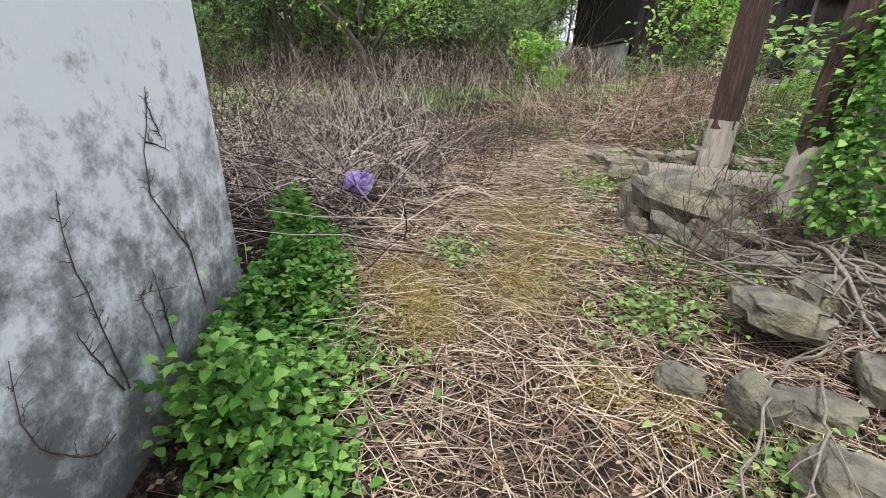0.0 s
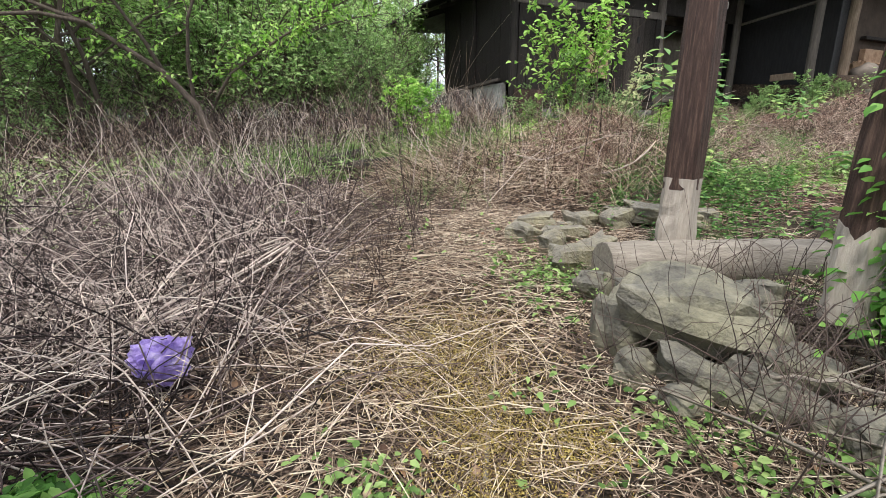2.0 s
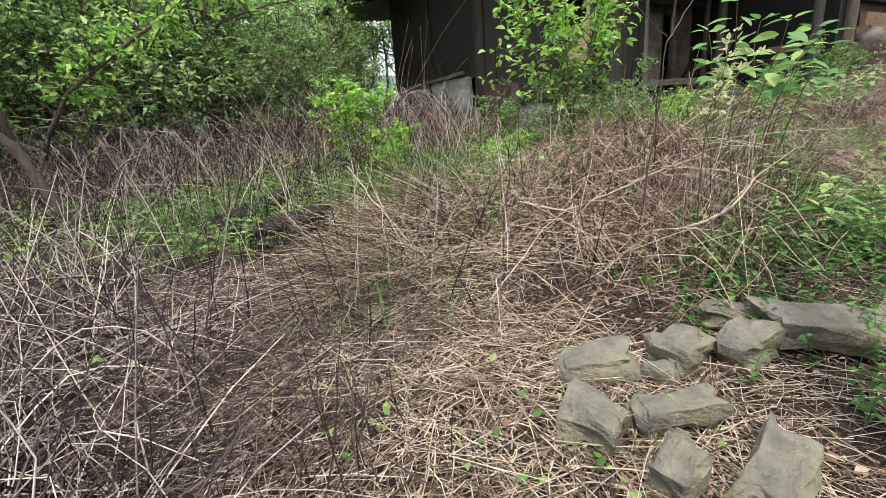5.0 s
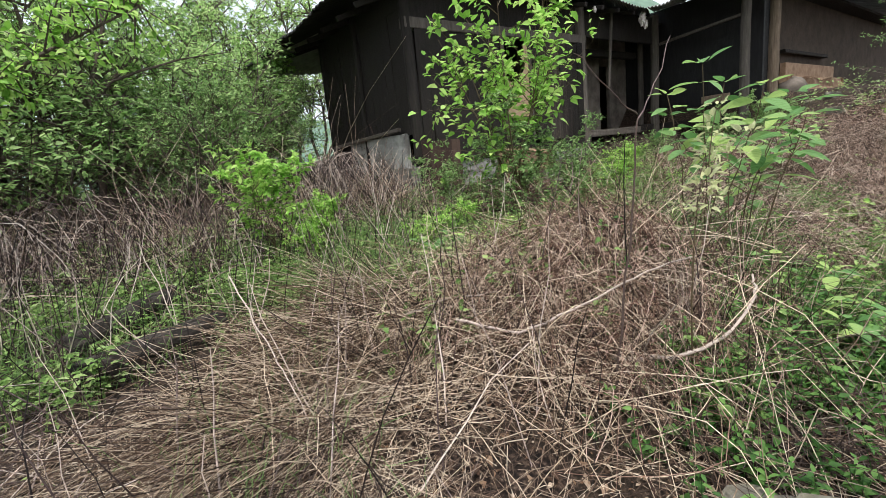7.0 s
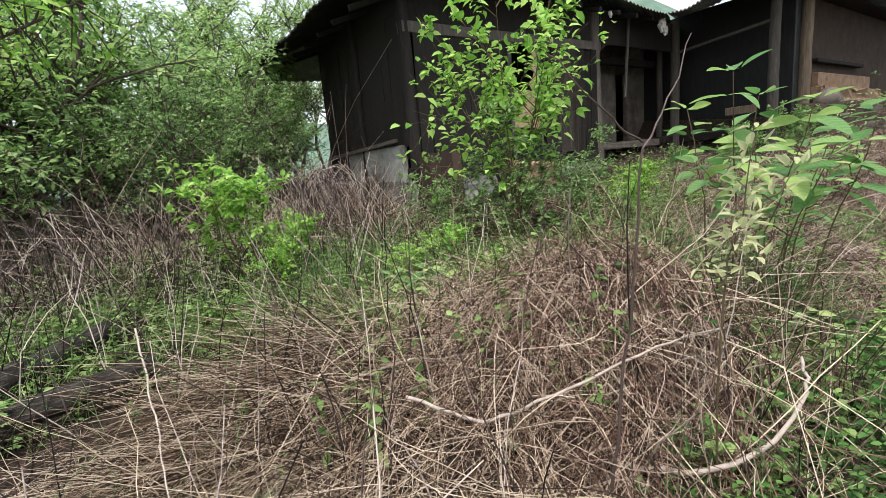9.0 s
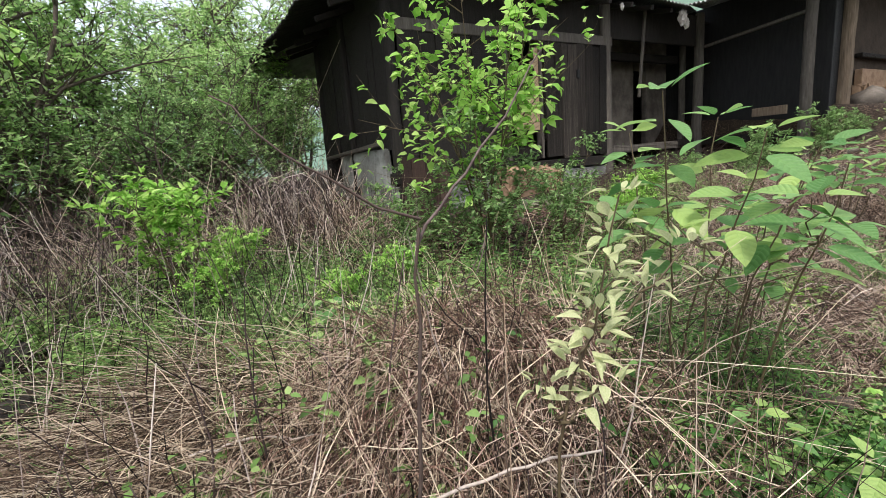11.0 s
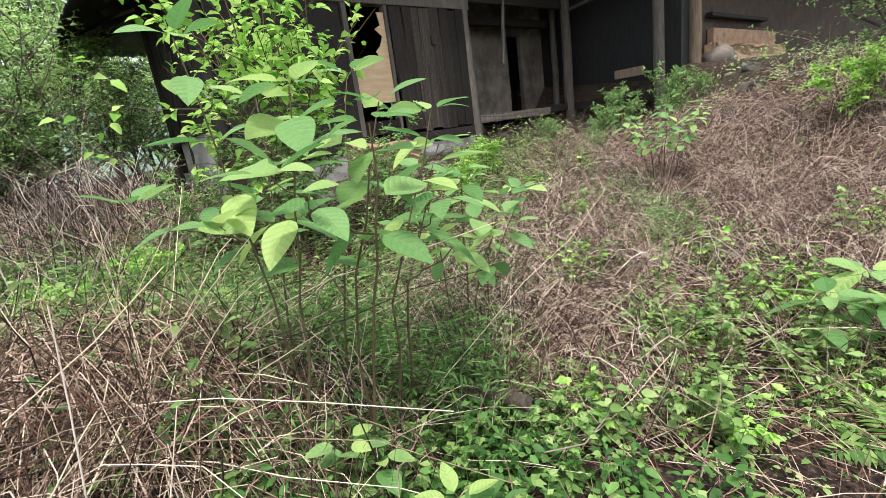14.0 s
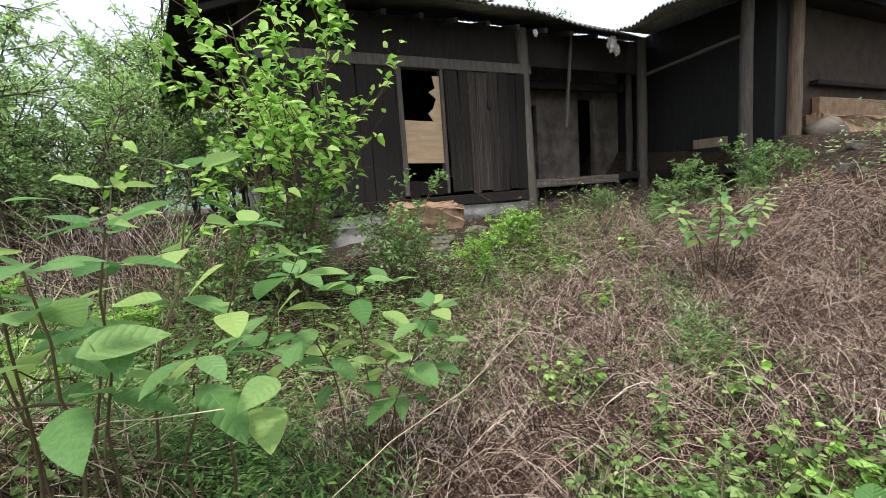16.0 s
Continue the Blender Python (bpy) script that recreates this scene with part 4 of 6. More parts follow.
# thicket of small trees at the back and left: a few kinds, repeated at other turns and sizes
KINDS = []
for k, (h, sp, st, li, tw, lf, per, ml) in enumerate([
        (5.2, 2.6, 3, 20, 13, 0.125, 6, M_TREE), (4.4, 2.6, 4, 16, 12, 0.11, 6, M_TREE2), (6.2, 2.8, 2, 26, 14, 0.13, 6, M_TREE),
        (3.0, 1.9, 5, 10, 11, 0.095, 6, M_TREE), (3.4, 2.0, 5, 10, 12, 0.085, 7, M_TREE2), (2.0, 1.5, 6, 8, 10, 0.06, 9, M_GREY)]):
    wood, lf2 = grow(h, sp, st, li, tw, lf, per, radius=0.05 if h > 4 else 0.025, fine=False, crown=0.28 if h > 4 else 0.1, wander=0.1)
    KINDS.append(plant("thicket_tree" if h > 2.5 else "thicket_shrub", wood, lf2, M_BARK, ml,
                       "leafy green young tree in dense thicket" if h > 2.5 else "low grey-green thicket shrub", "tree" if h > 2.5 else "shrub", on_ground(-40, 60 + 3 * k), "crown", "thicket"))
SPOTS = [(0, -4.5, 13.5), (1, -2.4, 13.0), (1, -4.2, 10.2), (1, -6.4, 11.0), (4, -2.9, 10.8), (1, -0.9, 12.0), (2, -7.0, 15.5), (3, -3.4, 11.6), (4, -1.2, 14.2), (3, -5.6, 11.4), (5, -2.4, 10.9), (0, -8.6, 12.2), (5, -4.4, 10.4), (4, -7.0, 10.6),
         (2, -3.0, 17.0), (1, 0.2, 17.5), (0, -0.8, 20.0), (3, -0.2, 13.6), (5, -0.6, 12.4), (3, -9.6, 10.0), (1, -10.5, 13.5), (2, -11.5, 17.0), (0, -6.0, 19.5), (2, 2.0, 21.5),
         (1, 3.4, 19.6), (5, -6.2, 9.0), (3, -8.2, 8.2), (5, -8.6, 6.4), (4, -10.5, 7.0), (3, -7.4, 4.6), (0, -12.5, 9.5), (5, -3.4, 9.6), (5, -2.0, 10.2), (5, -4.6, 9.2), (5, -0.6, 10.8), (5, -5.6, 8.4), (5, 0.4, 11.6), (5, -1.6, 11.4), (5, -7.2, 7.4), (4, 0.9, 15.6), (5, 0.8, 13.2), (4, 1.9, 15.2), (3, 1.3, 14.2), (1, 2.6, 19.0), (4, 0.5, 15.0), (3, 2.2, 17.6),
         (2, 9.0, 22.0), (0, 14.0, 23.0), (1, 19.0, 8.0), (3, -1.4, 16.0), (5, 1.9, 16.8), (3, 1.8, 18.0),
         (3, 13.2, 7.2), (5, 12.0, 7.9), (5, 9.6, 4.6), (4, 10.8, 3.2)]
for k in range(28):
    SPOTS.append(([4, 3, 4, 5, 4][k % 5], -9.5 + 10.5 * ((k * 0.618) % 1), 10.6 + 0.085 * k + 0.8 * ((k * 0.37) % 1)))
used = set()
for k, (kind, x, y) in enumerate(SPOTS):
    if kind == 5 and kind in used and y < 11.6 and x < 2 and k % 3:
        continue
    m = on_ground(x, y, (k * 67) % 360, 0.85 + 0.3 * ((k * 37) % 100) / 100)
    if kind not in used:
        used.add(kind)
        KINDS[kind].matrix_basis = m
    else:
        c = copy_thing(KINDS[kind], Matrix.Identity(4))
        c.matrix_basis = m


# the crooked tree with a fork on the left edge of the path
def crooked_tree():
    root = new("crooked_tree")
    z0 = float(ground_z(-1.72, 8.8))
    root.location = (-1.72, 8.8, z0 + 0.4)
    tagged(root, "crooked dark-barked tree with sparse yellow-green leaves", "tree")
    limbs = [[(0.05, 0, -0.45), (-0.25, 0, 0.5), (-0.65, 0.05, 0.95), (-1.5, 0.1, 1.55), (-2.5, 0.1, 1.95), (-3.6, 0.0, 2.2)],
             [(-0.1, 0.05, 0.25), (0.02, 0.1, 0.6), (0.25, 0.1, 0.95), (0.95, 0.0, 1.4), (1.6, -0.1, 1.75), (2.3, -0.1, 2.1)],
             [(-0.65, 0.1, 0.95), (-0.75, -0.1, 1.3), (-1.0, -0.3, 1.8), (-1.2, -0.5, 2.3), (-1.6, -0.6, 2.8), (-1.8, -0.8, 3.3)],
             [(-0.3, 0.1, 0.55), (-0.25, -0.1, 1.1), (-0.15, -0.2, 1.6), (0.1, -0.3, 2.1), (0.2, -0.4, 2.7), (0.4, -0.5, 3.3)],
             [(-1.5, 0.05, 1.55), (-1.9, -0.2, 1.6), (-2.3, -0.5, 1.5), (-2.8, -0.8, 1.5), (-3.3, -1.0, 1.6), (-3.8, -1.2, 1.5)]]
    s = np.linspace(0, 1, 6)
    wood = [tubes(np.array(l, float)[None], ((0.055 if i == 0 else 0.03) * (1 - 0.75 * s))[None], 8) for i, l in enumerate(limbs)]
    lb, ld = [], []
    for i, l in enumerate(limbs):
        L = np.array(l, float)
        m = 110 if i == 1 else 30
        t = rng.uniform(0.35, 1, m)
        q = np.stack([np.interp(t, s, L[:, j]) for j in range(3)], 1)
        d = rng.normal(0, 0.6, (m, 3)) + np.array([0, 0, 0.25])
        d /= np.linalg.norm(d, axis=1, keepdims=True)
        tl = rng.uniform(0.15, 0.45, m) if i == 1 else rng.uniform(0.2, 0.7, m)
        T = q[:, None] + d[:, None] * (tl[:, None] * np.array([0, 0.5, 1]))[..., None]
        wood.append(tubes(T, np.broadcast_to(np.array([0.009, 0.006, 0.003]), (m, 3)), 4))
        k = 13
        u = rng.uniform(0.2, 1.05, (m, k))
        lb.append((q[:, None] + d[:, None] * (tl[:, None] * u)[..., None]).reshape(-1, 3))
        ld.append(np.repeat(d, k, 0) * 0.4 + rng.normal(0, 0.6, (m * k, 3)))
    lb, ld = np.concatenate(lb), np.concatenate(ld)
    w, f = join(wood), leaves(lb, ld, 0.075 * rng.uniform(0.6, 1.2, len(lb)), 0.5)
    obj("trunk", raw_mesh("trunk", w[0], w[1]), M_BARK, root)
    obj("crown", raw_mesh("crown", f[0], f[1]), M_BRIGHT, root)


crooked_tree()

# the sapling before the house, with bright heart-shaped leaves
w, f = grow(2.8, 1.9, 6, 10, 7, 0.11, 4, width=0.64, radius=0.015, crown=0.3, droop=0.3, wander=0.05)
plant("mulberry_sapling", w, f, M_STEM, M_BRIGHT, "bushy sapling with bright yellow-green leaves before the house", "sapling", on_ground(4.2, 9.25, 20, 0.98))
w, f = grow(1.3, 1.2, 6, 8, 8, 0.06, 8, width=0.55, radius=0.01, crown=0.1)
plant("leafy_shrub", w, f, M_STEM, M_GREY, "low dense grey-green shrub under the sapling", "shrub", on_ground(4.2, 9.2, 0, 1.0))
copy_thing(bpy.data.objects["leafy_shrub"], on_ground(3.4, 9.4, 80)).matrix_basis = on_ground(3.5, 9.5, 80, 0.7)
copy_thing(bpy.data.objects["leafy_shrub"], on_ground(5.3, 9.6, 80)).matrix_basis = on_ground(5.2, 9.4, 140, 0.8)

# light shrubs on the left and among the slope
w, f = grow(1.15, 0.9, 5, 6, 7, 0.085, 7, width=0.42, radius=0.01, crown=0.35)
light = plant("pale_shrub", w, f, M_STEM, M_BRIGHT, "small shrub with fresh yellow-green leaves", "shrub", on_ground(1.3, 9.3), group="fresh green shrubs")
for x, y, t, s in [(1.75, 9.35, 50, 0.6), (1.55, 9.0, 120, 0.45), (-5.0, 7.6, 10, 1.0), (9.9, 6.6, 200, 1.3), (3.1, 8.6, 30, 0.45), (2.6, 8.3, 30, 0.4), (9.6, 7.4, 20, 0.7), (3.0, 7.6, 90, 0.35), (6.0, 9.4, 90, 0.5), (6.6, 9.8, 10, 0.55)]:
    copy_thing(light, Matrix.Identity(4)).matrix_basis = on_ground(x, y, t, s)

w, f = grow(0.95, 0.6, 7, 6, 7, 0.085, 7, width=0.3, radius=0.008, crown=0.1)
gsh = plant("evergreen_shrub", w, f, M_STEM, M_GREY, "upright grey-green shrub by the porch", "shrub", on_ground(9.85, 10.6, 0, 0.85), group="shrubs by the porch")
for x, y, t, s in [(10.4, 10.15, 70, 0.85), (10.1, 9.9, 200, 0.5), (9.1, 10.4, 130, 0.6), (11.2, 10.2, 33, 0.45), (8.4, 10.8, 60, 0.5)]:
    copy_thing(gsh, Matrix.Identity(4)).matrix_basis = on_ground(x, y, t, s)


# big-leaved dogwood: every leaf a piece of its own on a shared mesh
def broad_leaf(ratio, droop, cup):
    nu, nv = 8, 4
    V, F = [], []
    for i in range(nu + 1):
        s = i / nu
        wd = ratio * 0.5 * (math.sin(math.pi * s ** 0.85) ** 0.8) * (1 - 0.25 * s) if 0 < i < nu else 0.002
        for j in range(-nv, nv + 1):
            t = j / nv
            vein = 0.012 * math.cos(s * 40 - abs(t) * 9) * (1 - abs(t) * 0.4)
            V.append((s, wd * t, cup * wd * abs(t) - droop * s * s + vein * 0.35))
    c = 2 * nv + 1
    for i in range(nu):
        for j in range(c - 1):
            F.append((i * c + j, (i + 1) * c + j, (i + 1) * c + j + 1, i * c + j + 1))
    return raw_mesh("leaf", np.array(V), [np.array(F)])


BIG = [broad_leaf(0.62, 0.18, 0.2), broad_leaf(0.58, 0.3, 0.12), broad_leaf(0.66, 0.08, 0.28)]
PALE = [broad_leaf(0.42, 0.3, 0.75), broad_leaf(0.36, -0.25, 1.0), broad_leaf(0.5, 0.15, 0.55), broad_leaf(0.34, 0.55, 0.9)]
for me in BIG:
    me.materials.append(M_BIG)
for me in PALE:
    me.materials.append(M_BIGPALE)


def big_leaf_plant(name, stems, size, meshes, mat, label, category, step=0.16, start=0.45, pair=2, radius=0.008, flat=0.25, shoots=0, rise=0):
    """stems: polylines in world metres; pairs of leaves along the upper part of each, a whorl at its tip."""
    root = new(name)
    base = np.array(stems[0][0], float)
    root.location = base
    tagged(root, label, category)
    lines = [(np.array(l, float) - base, radius, start) for l in stems]
    for S, _, _ in list(lines):                 # side shoots off the upper half
        for k in range(shoots):
            p = S[1] + (S[2] - S[1]) * rng.uniform(0.0, 0.55)
            a = rng.uniform(0, 6.28)
            ln = rng.uniform(0.2, 0.34)
            lines.append((np.array([p, p + (ln * 0.5 * math.cos(a), ln * 0.5 * math.sin(a), ln * 0.25), p + (ln * math.cos(a), ln * math.sin(a), ln * 0.7)]), radius * 0.6, 0.6))
    for S, radius, start in lines:
        t0 = np.linspace(0, 1, len(S))
        s = np.linspace(0, 1, 9)
        C = np.stack([np.interp(s, t0, S[:, j]) for j in range(3)], 1) + rng.normal(0, 0.009, (9, 3))
        V, F = tubes(C[None], (radius * (1 - 0.65 * s))[None], 6)
        obj("stem", raw_mesh("stem", V, [F]), mat, root)
        ln = np.linalg.norm(np.diff(C, axis=0), axis=1).sum()
        n = max(1, int(ln * (1 - start) / step))
        ts = np.concatenate([np.linspace(start, 0.93, n), [1.0, 1.0]])
        a = rng.uniform(0, 6)
        for i, t in enumerate(ts):
            p = [float(np.interp(t, s, C[:, j])) for j in range(3)]
            a += 1.57 + rng.normal(0, 0.3)
            for k in range(pair):
                az = a + k * 2 * math.pi / pair + rng.normal(0, 0.2)
                sc = size * rng.uniform(0.7, 1.1) * (0.7 if t >= 1 else 1.0)
                pitch = rng.uniform(-18, 46) * (1 - flat) - rise - (25 if t >= 1 else 0)
                q = (p[0] + 0.03 * math.cos(az), p[1] + 0.03 * math.sin(az), p[2] + 0.01)
                ob = obj("leaf", meshes[int(rng.integers(len(meshes)))], None, root)
                ob.matrix_basis = pose(*q, rng.normal(0, 14), pitch, math.degrees(az)) @ Matrix.Diagonal((sc, sc, sc, 1))
    return root


def st(x0, y0, *pts):
    return [(x0, y0, float(ground_z(x0, y0)) - 0.02), *pts]


big_leaf_plant("dogwood_shrub", [
    st(3.82, 6.32, (3.74, 6.3, 1.6), (3.66, 6.27, 2.36)), st(3.96, 6.22, (3.95, 6.2, 1.5), (4.1, 6.02, 2.14)), st(3.9, 6.48, (3.98, 6.4, 1.6), (4.16, 6.5, 2.28)),
    st(3.74, 6.18, (3.8, 6.2, 1.6), (3.9, 6.05, 2.2)), st(4.08, 6.32, (4.1, 6.25, 1.5), (4.34, 6.2, 2.1)), st(3.88, 6.12, (4.0, 6.02, 1.6), (4.02, 5.9, 2.08)),
    st(3.72, 6.46, (3.8, 6.5, 1.6), (3.86, 6.68, 2.24)), st(4.12, 6.4, (4.2, 6.34, 1.5), (4.44, 6.42, 2.0))],
    0.17, BIG, M_STEM, "slender dogwood shrub with broad bright green leaves", "shrub", step=0.11, start=0.72, flat=0.35, radius=0.006, shoots=1)
big_leaf_plant("dogwood_shrub", [
    st(4.62, 6.75, (4.62, 6.7, 1.4), (4.6, 6.6, 1.86)), st(4.66, 6.75, (4.72, 6.66, 1.35), (4.86, 6.5, 1.74)), st(4.6, 6.78, (4.5, 6.7, 1.4), (4.42, 6.62, 1.9)), st(4.64, 6.8, (4.74, 6.8, 1.3), (4.9, 6.72, 1.7))],
    0.15, BIG, M_STEM, "small dogwood with drooping broad green leaves", "shrub", step=0.13, start=0.55, radius=0.005, flat=0.3, shoots=1)
big_leaf_plant("elder_shrub", [
    st(7.7, 8.15, (7.7, 8.1, 1.6), (7.68, 8.05, 2.05)), st(7.72, 8.15, (7.9, 8.1, 1.6), (8.15, 8.05, 1.98)), st(7.68, 8.15, (7.5, 8.1, 1.6), (7.25, 8.05, 1.9)), st(7.7, 8.12, (7.75, 7.95, 1.55), (7.8, 7.75, 1.9)), st(7.7, 8.18, (7.6, 8.3, 1.6), (7.5, 8.5, 1.95)), st(7.72, 8.16, (7.9, 8.3, 1.6), (8.1, 8.45, 1.95))],
    0.13, BIG, M_STEM, "slim shrub with spread light green leaves on the bank", "shrub", step=0.06, start=0.5, radius=0.006, flat=0.5)
big_leaf_plant("dogwood_seedling", [st(3.86, 6.06, (3.85, 6.04, 1.0), (3.84, 6.0, 1.22)), st(3.88, 6.06, (3.9, 6.02, 1.0), (3.92, 5.98, 1.14))],
               0.12, BIG, M_STEM, "low seedling with broad light green leaves", "seedling", step=0.09, start=0.5, radius=0.005)
big_leaf_plant("variegated_shrub", [
    st(2.85, 5.69, (2.85, 5.69, 1.50), (2.93, 5.72, 1.71), (2.98, 5.72, 1.79), (3.01, 5.73, 1.95), (3.06, 5.74, 2.08)), [(2.98, 5.72, 1.79), (3.09, 5.70, 1.86), (3.23, 5.70, 1.97)],
    [(2.89, 5.70, 1.60), (2.93, 5.69, 1.64), (2.97, 5.68, 1.68)], [(2.89, 5.70, 1.60), (2.88, 5.73, 1.62), (2.87, 5.76, 1.65)], [(2.93, 5.72, 1.71), (3.02, 5.77, 1.83), (3.10, 5.81, 1.87)]],
    0.058, PALE, M_STEM, "shrub with pale cream-variegated curled leaves", "shrub", step=0.045, start=0.42, radius=0.0045, flat=-0.3, pair=3, rise=34)
for k, (x, y, z) in enumerate([(3.75, 5.55, 0.9), (3.5, 5.45, 0.85), (4.0, 5.75, 0.95), (6.15, 5.75, 1.1), (6.4, 5.95, 1.1), (6.0, 5.9, 1.05), (2.3, 7.9, 1.2), (2.5, 7.7, 1.15), (3.4, 7.6, 1.3), (3.2, 7.7, 1.25)]):
    g0 = float(ground_z(x, y))
    big_leaf_plant("broadleaf_herb", [st(x, y, (x + 0.02, y, g0 + 0.2), (x + 0.04, y - 0.03, g0 + 0.34)), st(x + 0.04, y, (x + 0.1, y, g0 + 0.15), (x + 0.16, y - 0.03, g0 + 0.25))],
                   0.22 if 2 < k < 6 else 0.14, BIG, M_STEM, "low herb with broad green leaves on the slope", "herb", step=0.09, start=0.5, radius=0.004)


# bare forked sapling close to the walk
def bare_sapling():
    g0 = float(ground_z(2.5, 5.82))
    stem = [(2.5, 5.82, g0), (2.54, 5.8, 1.2), (2.58, 5.77, 1.7), (2.61, 5.76, 2.06)]
    right = [(2.6, 5.76, 2.02), (2.72, 5.8, 2.15), (2.86, 5.85, 2.28), (2.98, 5.92, 2.42)]
    left = [(2.61, 5.76, 2.07), (2.52, 5.74, 2.12), (2.4, 5.72, 2.2), (2.28, 5.74, 2.32)]
    root = new("bare_sapling")
    root.location = stem[0]
    tagged(root, "bare dark sapling stem with one pale forked branch", "sapling")
    s = np.linspace(0, 1, 12)
    for nm, l, r, mt in (("stem", stem, 0.0065, M_TWIG), ("branch", right, 0.0036, M_CANE), ("branch", left, 0.0034, M_TWIG)):
        L = np.array(l) - np.array(stem[0])
        C = np.stack([np.interp(s, np.linspace(0, 1, 4), L[:, j]) for j in range(3)], 1) + rng.normal(0, 0.004, (12, 3))
        V, F = tubes(C[None], (r * (1 - 0.55 * s))[None], 6)
        obj(nm, raw_mesh(nm, V, [F]), mt, root)


bare_sapling()


# ---------------------------------------------------------------- low growth
def clump_leaves(n, spots, h, size, width, per=7, spread=0.09, fine=True):
    """Small leafy weeds: rosettes of leaves on short stems."""
    c = blobs(n, spots)
    z = ground_z(c[:, 0], c[:, 1])
    hh = h * rng.uniform(0.3, 1.0, n)
    b = np.stack([c[:, 0], c[:, 1], z], 1)
    b = np.repeat(b, per, 0)
    t = rng.uniform(0.25, 1, n * per)
    b[:, 2] += np.repeat(hh, per) * t
    b[:, :2] += rng.normal(0, spread, (n * per, 2)) * np.repeat(hh / h + 0.3, per)[:, None]
    d = rng.normal(0, 1, (n * per, 3)) * np.array([1, 1, 0.3])
    return leaves(b, d, size * rng.uniform(0.5, 1.2, n * per), width, fine=fine)


# ivy-like growth along the wall foot
wd = np.array([-math.sin(radians(WROT)), math.cos(radians(WROT))])
n = 7800
s = np.minimum(rng.uniform(-0.98, 1.0, n), 0.78 + np.abs(rng.normal(0, 0.16, n)))
o = np.abs(rng.normal(0, 0.26, n)) + 0.02
hgt = 0.56 * np.exp(-(o / 0.42) ** 2) * (0.7 + 0.3 * np.sin(s * 4)) * np.clip(1.0 - 0.5 * s, 0.5, 1)
o = o * (1 - 0.5 * np.clip(s + 0.2, 0, 1))
near = s < -0.4
o = o + np.where(near, rng.uniform(0, 1, n) * np.clip(-0.4 - s, 0, 1) * 0.45, 0)
hgt = np.maximum(hgt, np.where(near, 0.2 * np.exp(-((o - 0.3) / 0.35) ** 2), 0.0))
fore = rng.uniform(0, 1, n) < 0.16
s = np.where(fore, rng.uniform(-1.6, -0.85, n), s)
o = np.where(fore, rng.uniform(0.2, 0.68, n), o)
hgt = np.where(fore, 0.24 * np.sin(math.pi * np.clip((o - 0.12) / 0.62, 0, 1)), hgt)
px, py = WCX + wd[0] * s + wd[1] * o, WCY + wd[1] * s - wd[0] * o
b = np.stack([px, py, ground_z(px, py) + hgt * rng.uniform(0.3, 1.0, n) * (0.88 + 0.3 * np.sin(px * 9) * np.sin(py * 7) + 0.22 * np.sin(px * 23 + 1) * np.sin(py * 19)) * np.where(rng.uniform(0, 1, n) < 0.04, 1.45, 1.0)], 1)
d = np.stack([rng.normal(0.2, 0.9, n), rng.normal(0, 0.9, n), rng.normal(0.05, 0.4, n)], 1)
stuff("ivy", leaves(b, d, rng.uniform(0.022, 0.06, n), 0.72, droop=0.12), M_IVY, "dense fresh green creeper at the wall foot", "ivy")

# vine on the second post
n = 3000
t = rng.uniform(0, 1, n)
a = rng.uniform(0, 6.28, n)
r = 0.1 + 0.13 * np.abs(rng.normal(0, 1, n)) * (1.2 - 0.5 * t)
b = np.stack([2.5 + r * np.cos(a) * 1.2, 2.7 + r * np.sin(a), 0.55 + 1.25 * t ** 1.2], 1)
d = np.stack([np.cos(a), np.sin(a), rng.normal(-0.3, 0.4, n)], 1)
stuff("vine", leaves(b, d, rng.uniform(0.03, 0.066, n), 0.8, droop=0.15), M_IVY, "green vine climbing over the timber post", "vine")
# thin dead runners on the plaster
RUNNERS = [  # along the wall from its corner, height
    [(-0.41, 0.3), (-0.452, 0.546), (-0.56, 0.703), (-0.622, 0.799), (-0.619, 0.947), (-0.561, 1.091), (-0.552, 1.151)],
    [(-0.9, 0.25), (-0.922, 0.358), (-0.962, 0.543), (-0.992, 0.685), (-1.005, 0.768), (-0.995, 0.897)],
    [(-0.92, 0.26), (-1.012, 0.438), (-1.039, 0.518)], [(-0.68, 0.2), (-0.737, 0.388), (-0.772, 0.501), (-0.718, 0.495), (-0.572, 0.447)],
    [(-0.65, 0.2), (-0.665, 0.393), (-0.691, 0.565)], [(-0.99, 0.16), (-1.07, 0.148), (-1.163, 0.24), (-1.226, 0.312), (-1.244, 0.428), (-1.228, 0.554)],
    [(-0.6, 0.975), (-0.53, 0.953), (-0.47, 0.926)], [(-0.558, 1.091), (-0.529, 1.018), (-0.509, 0.969)], [(-0.452, 0.546), (-0.472, 0.622)]]


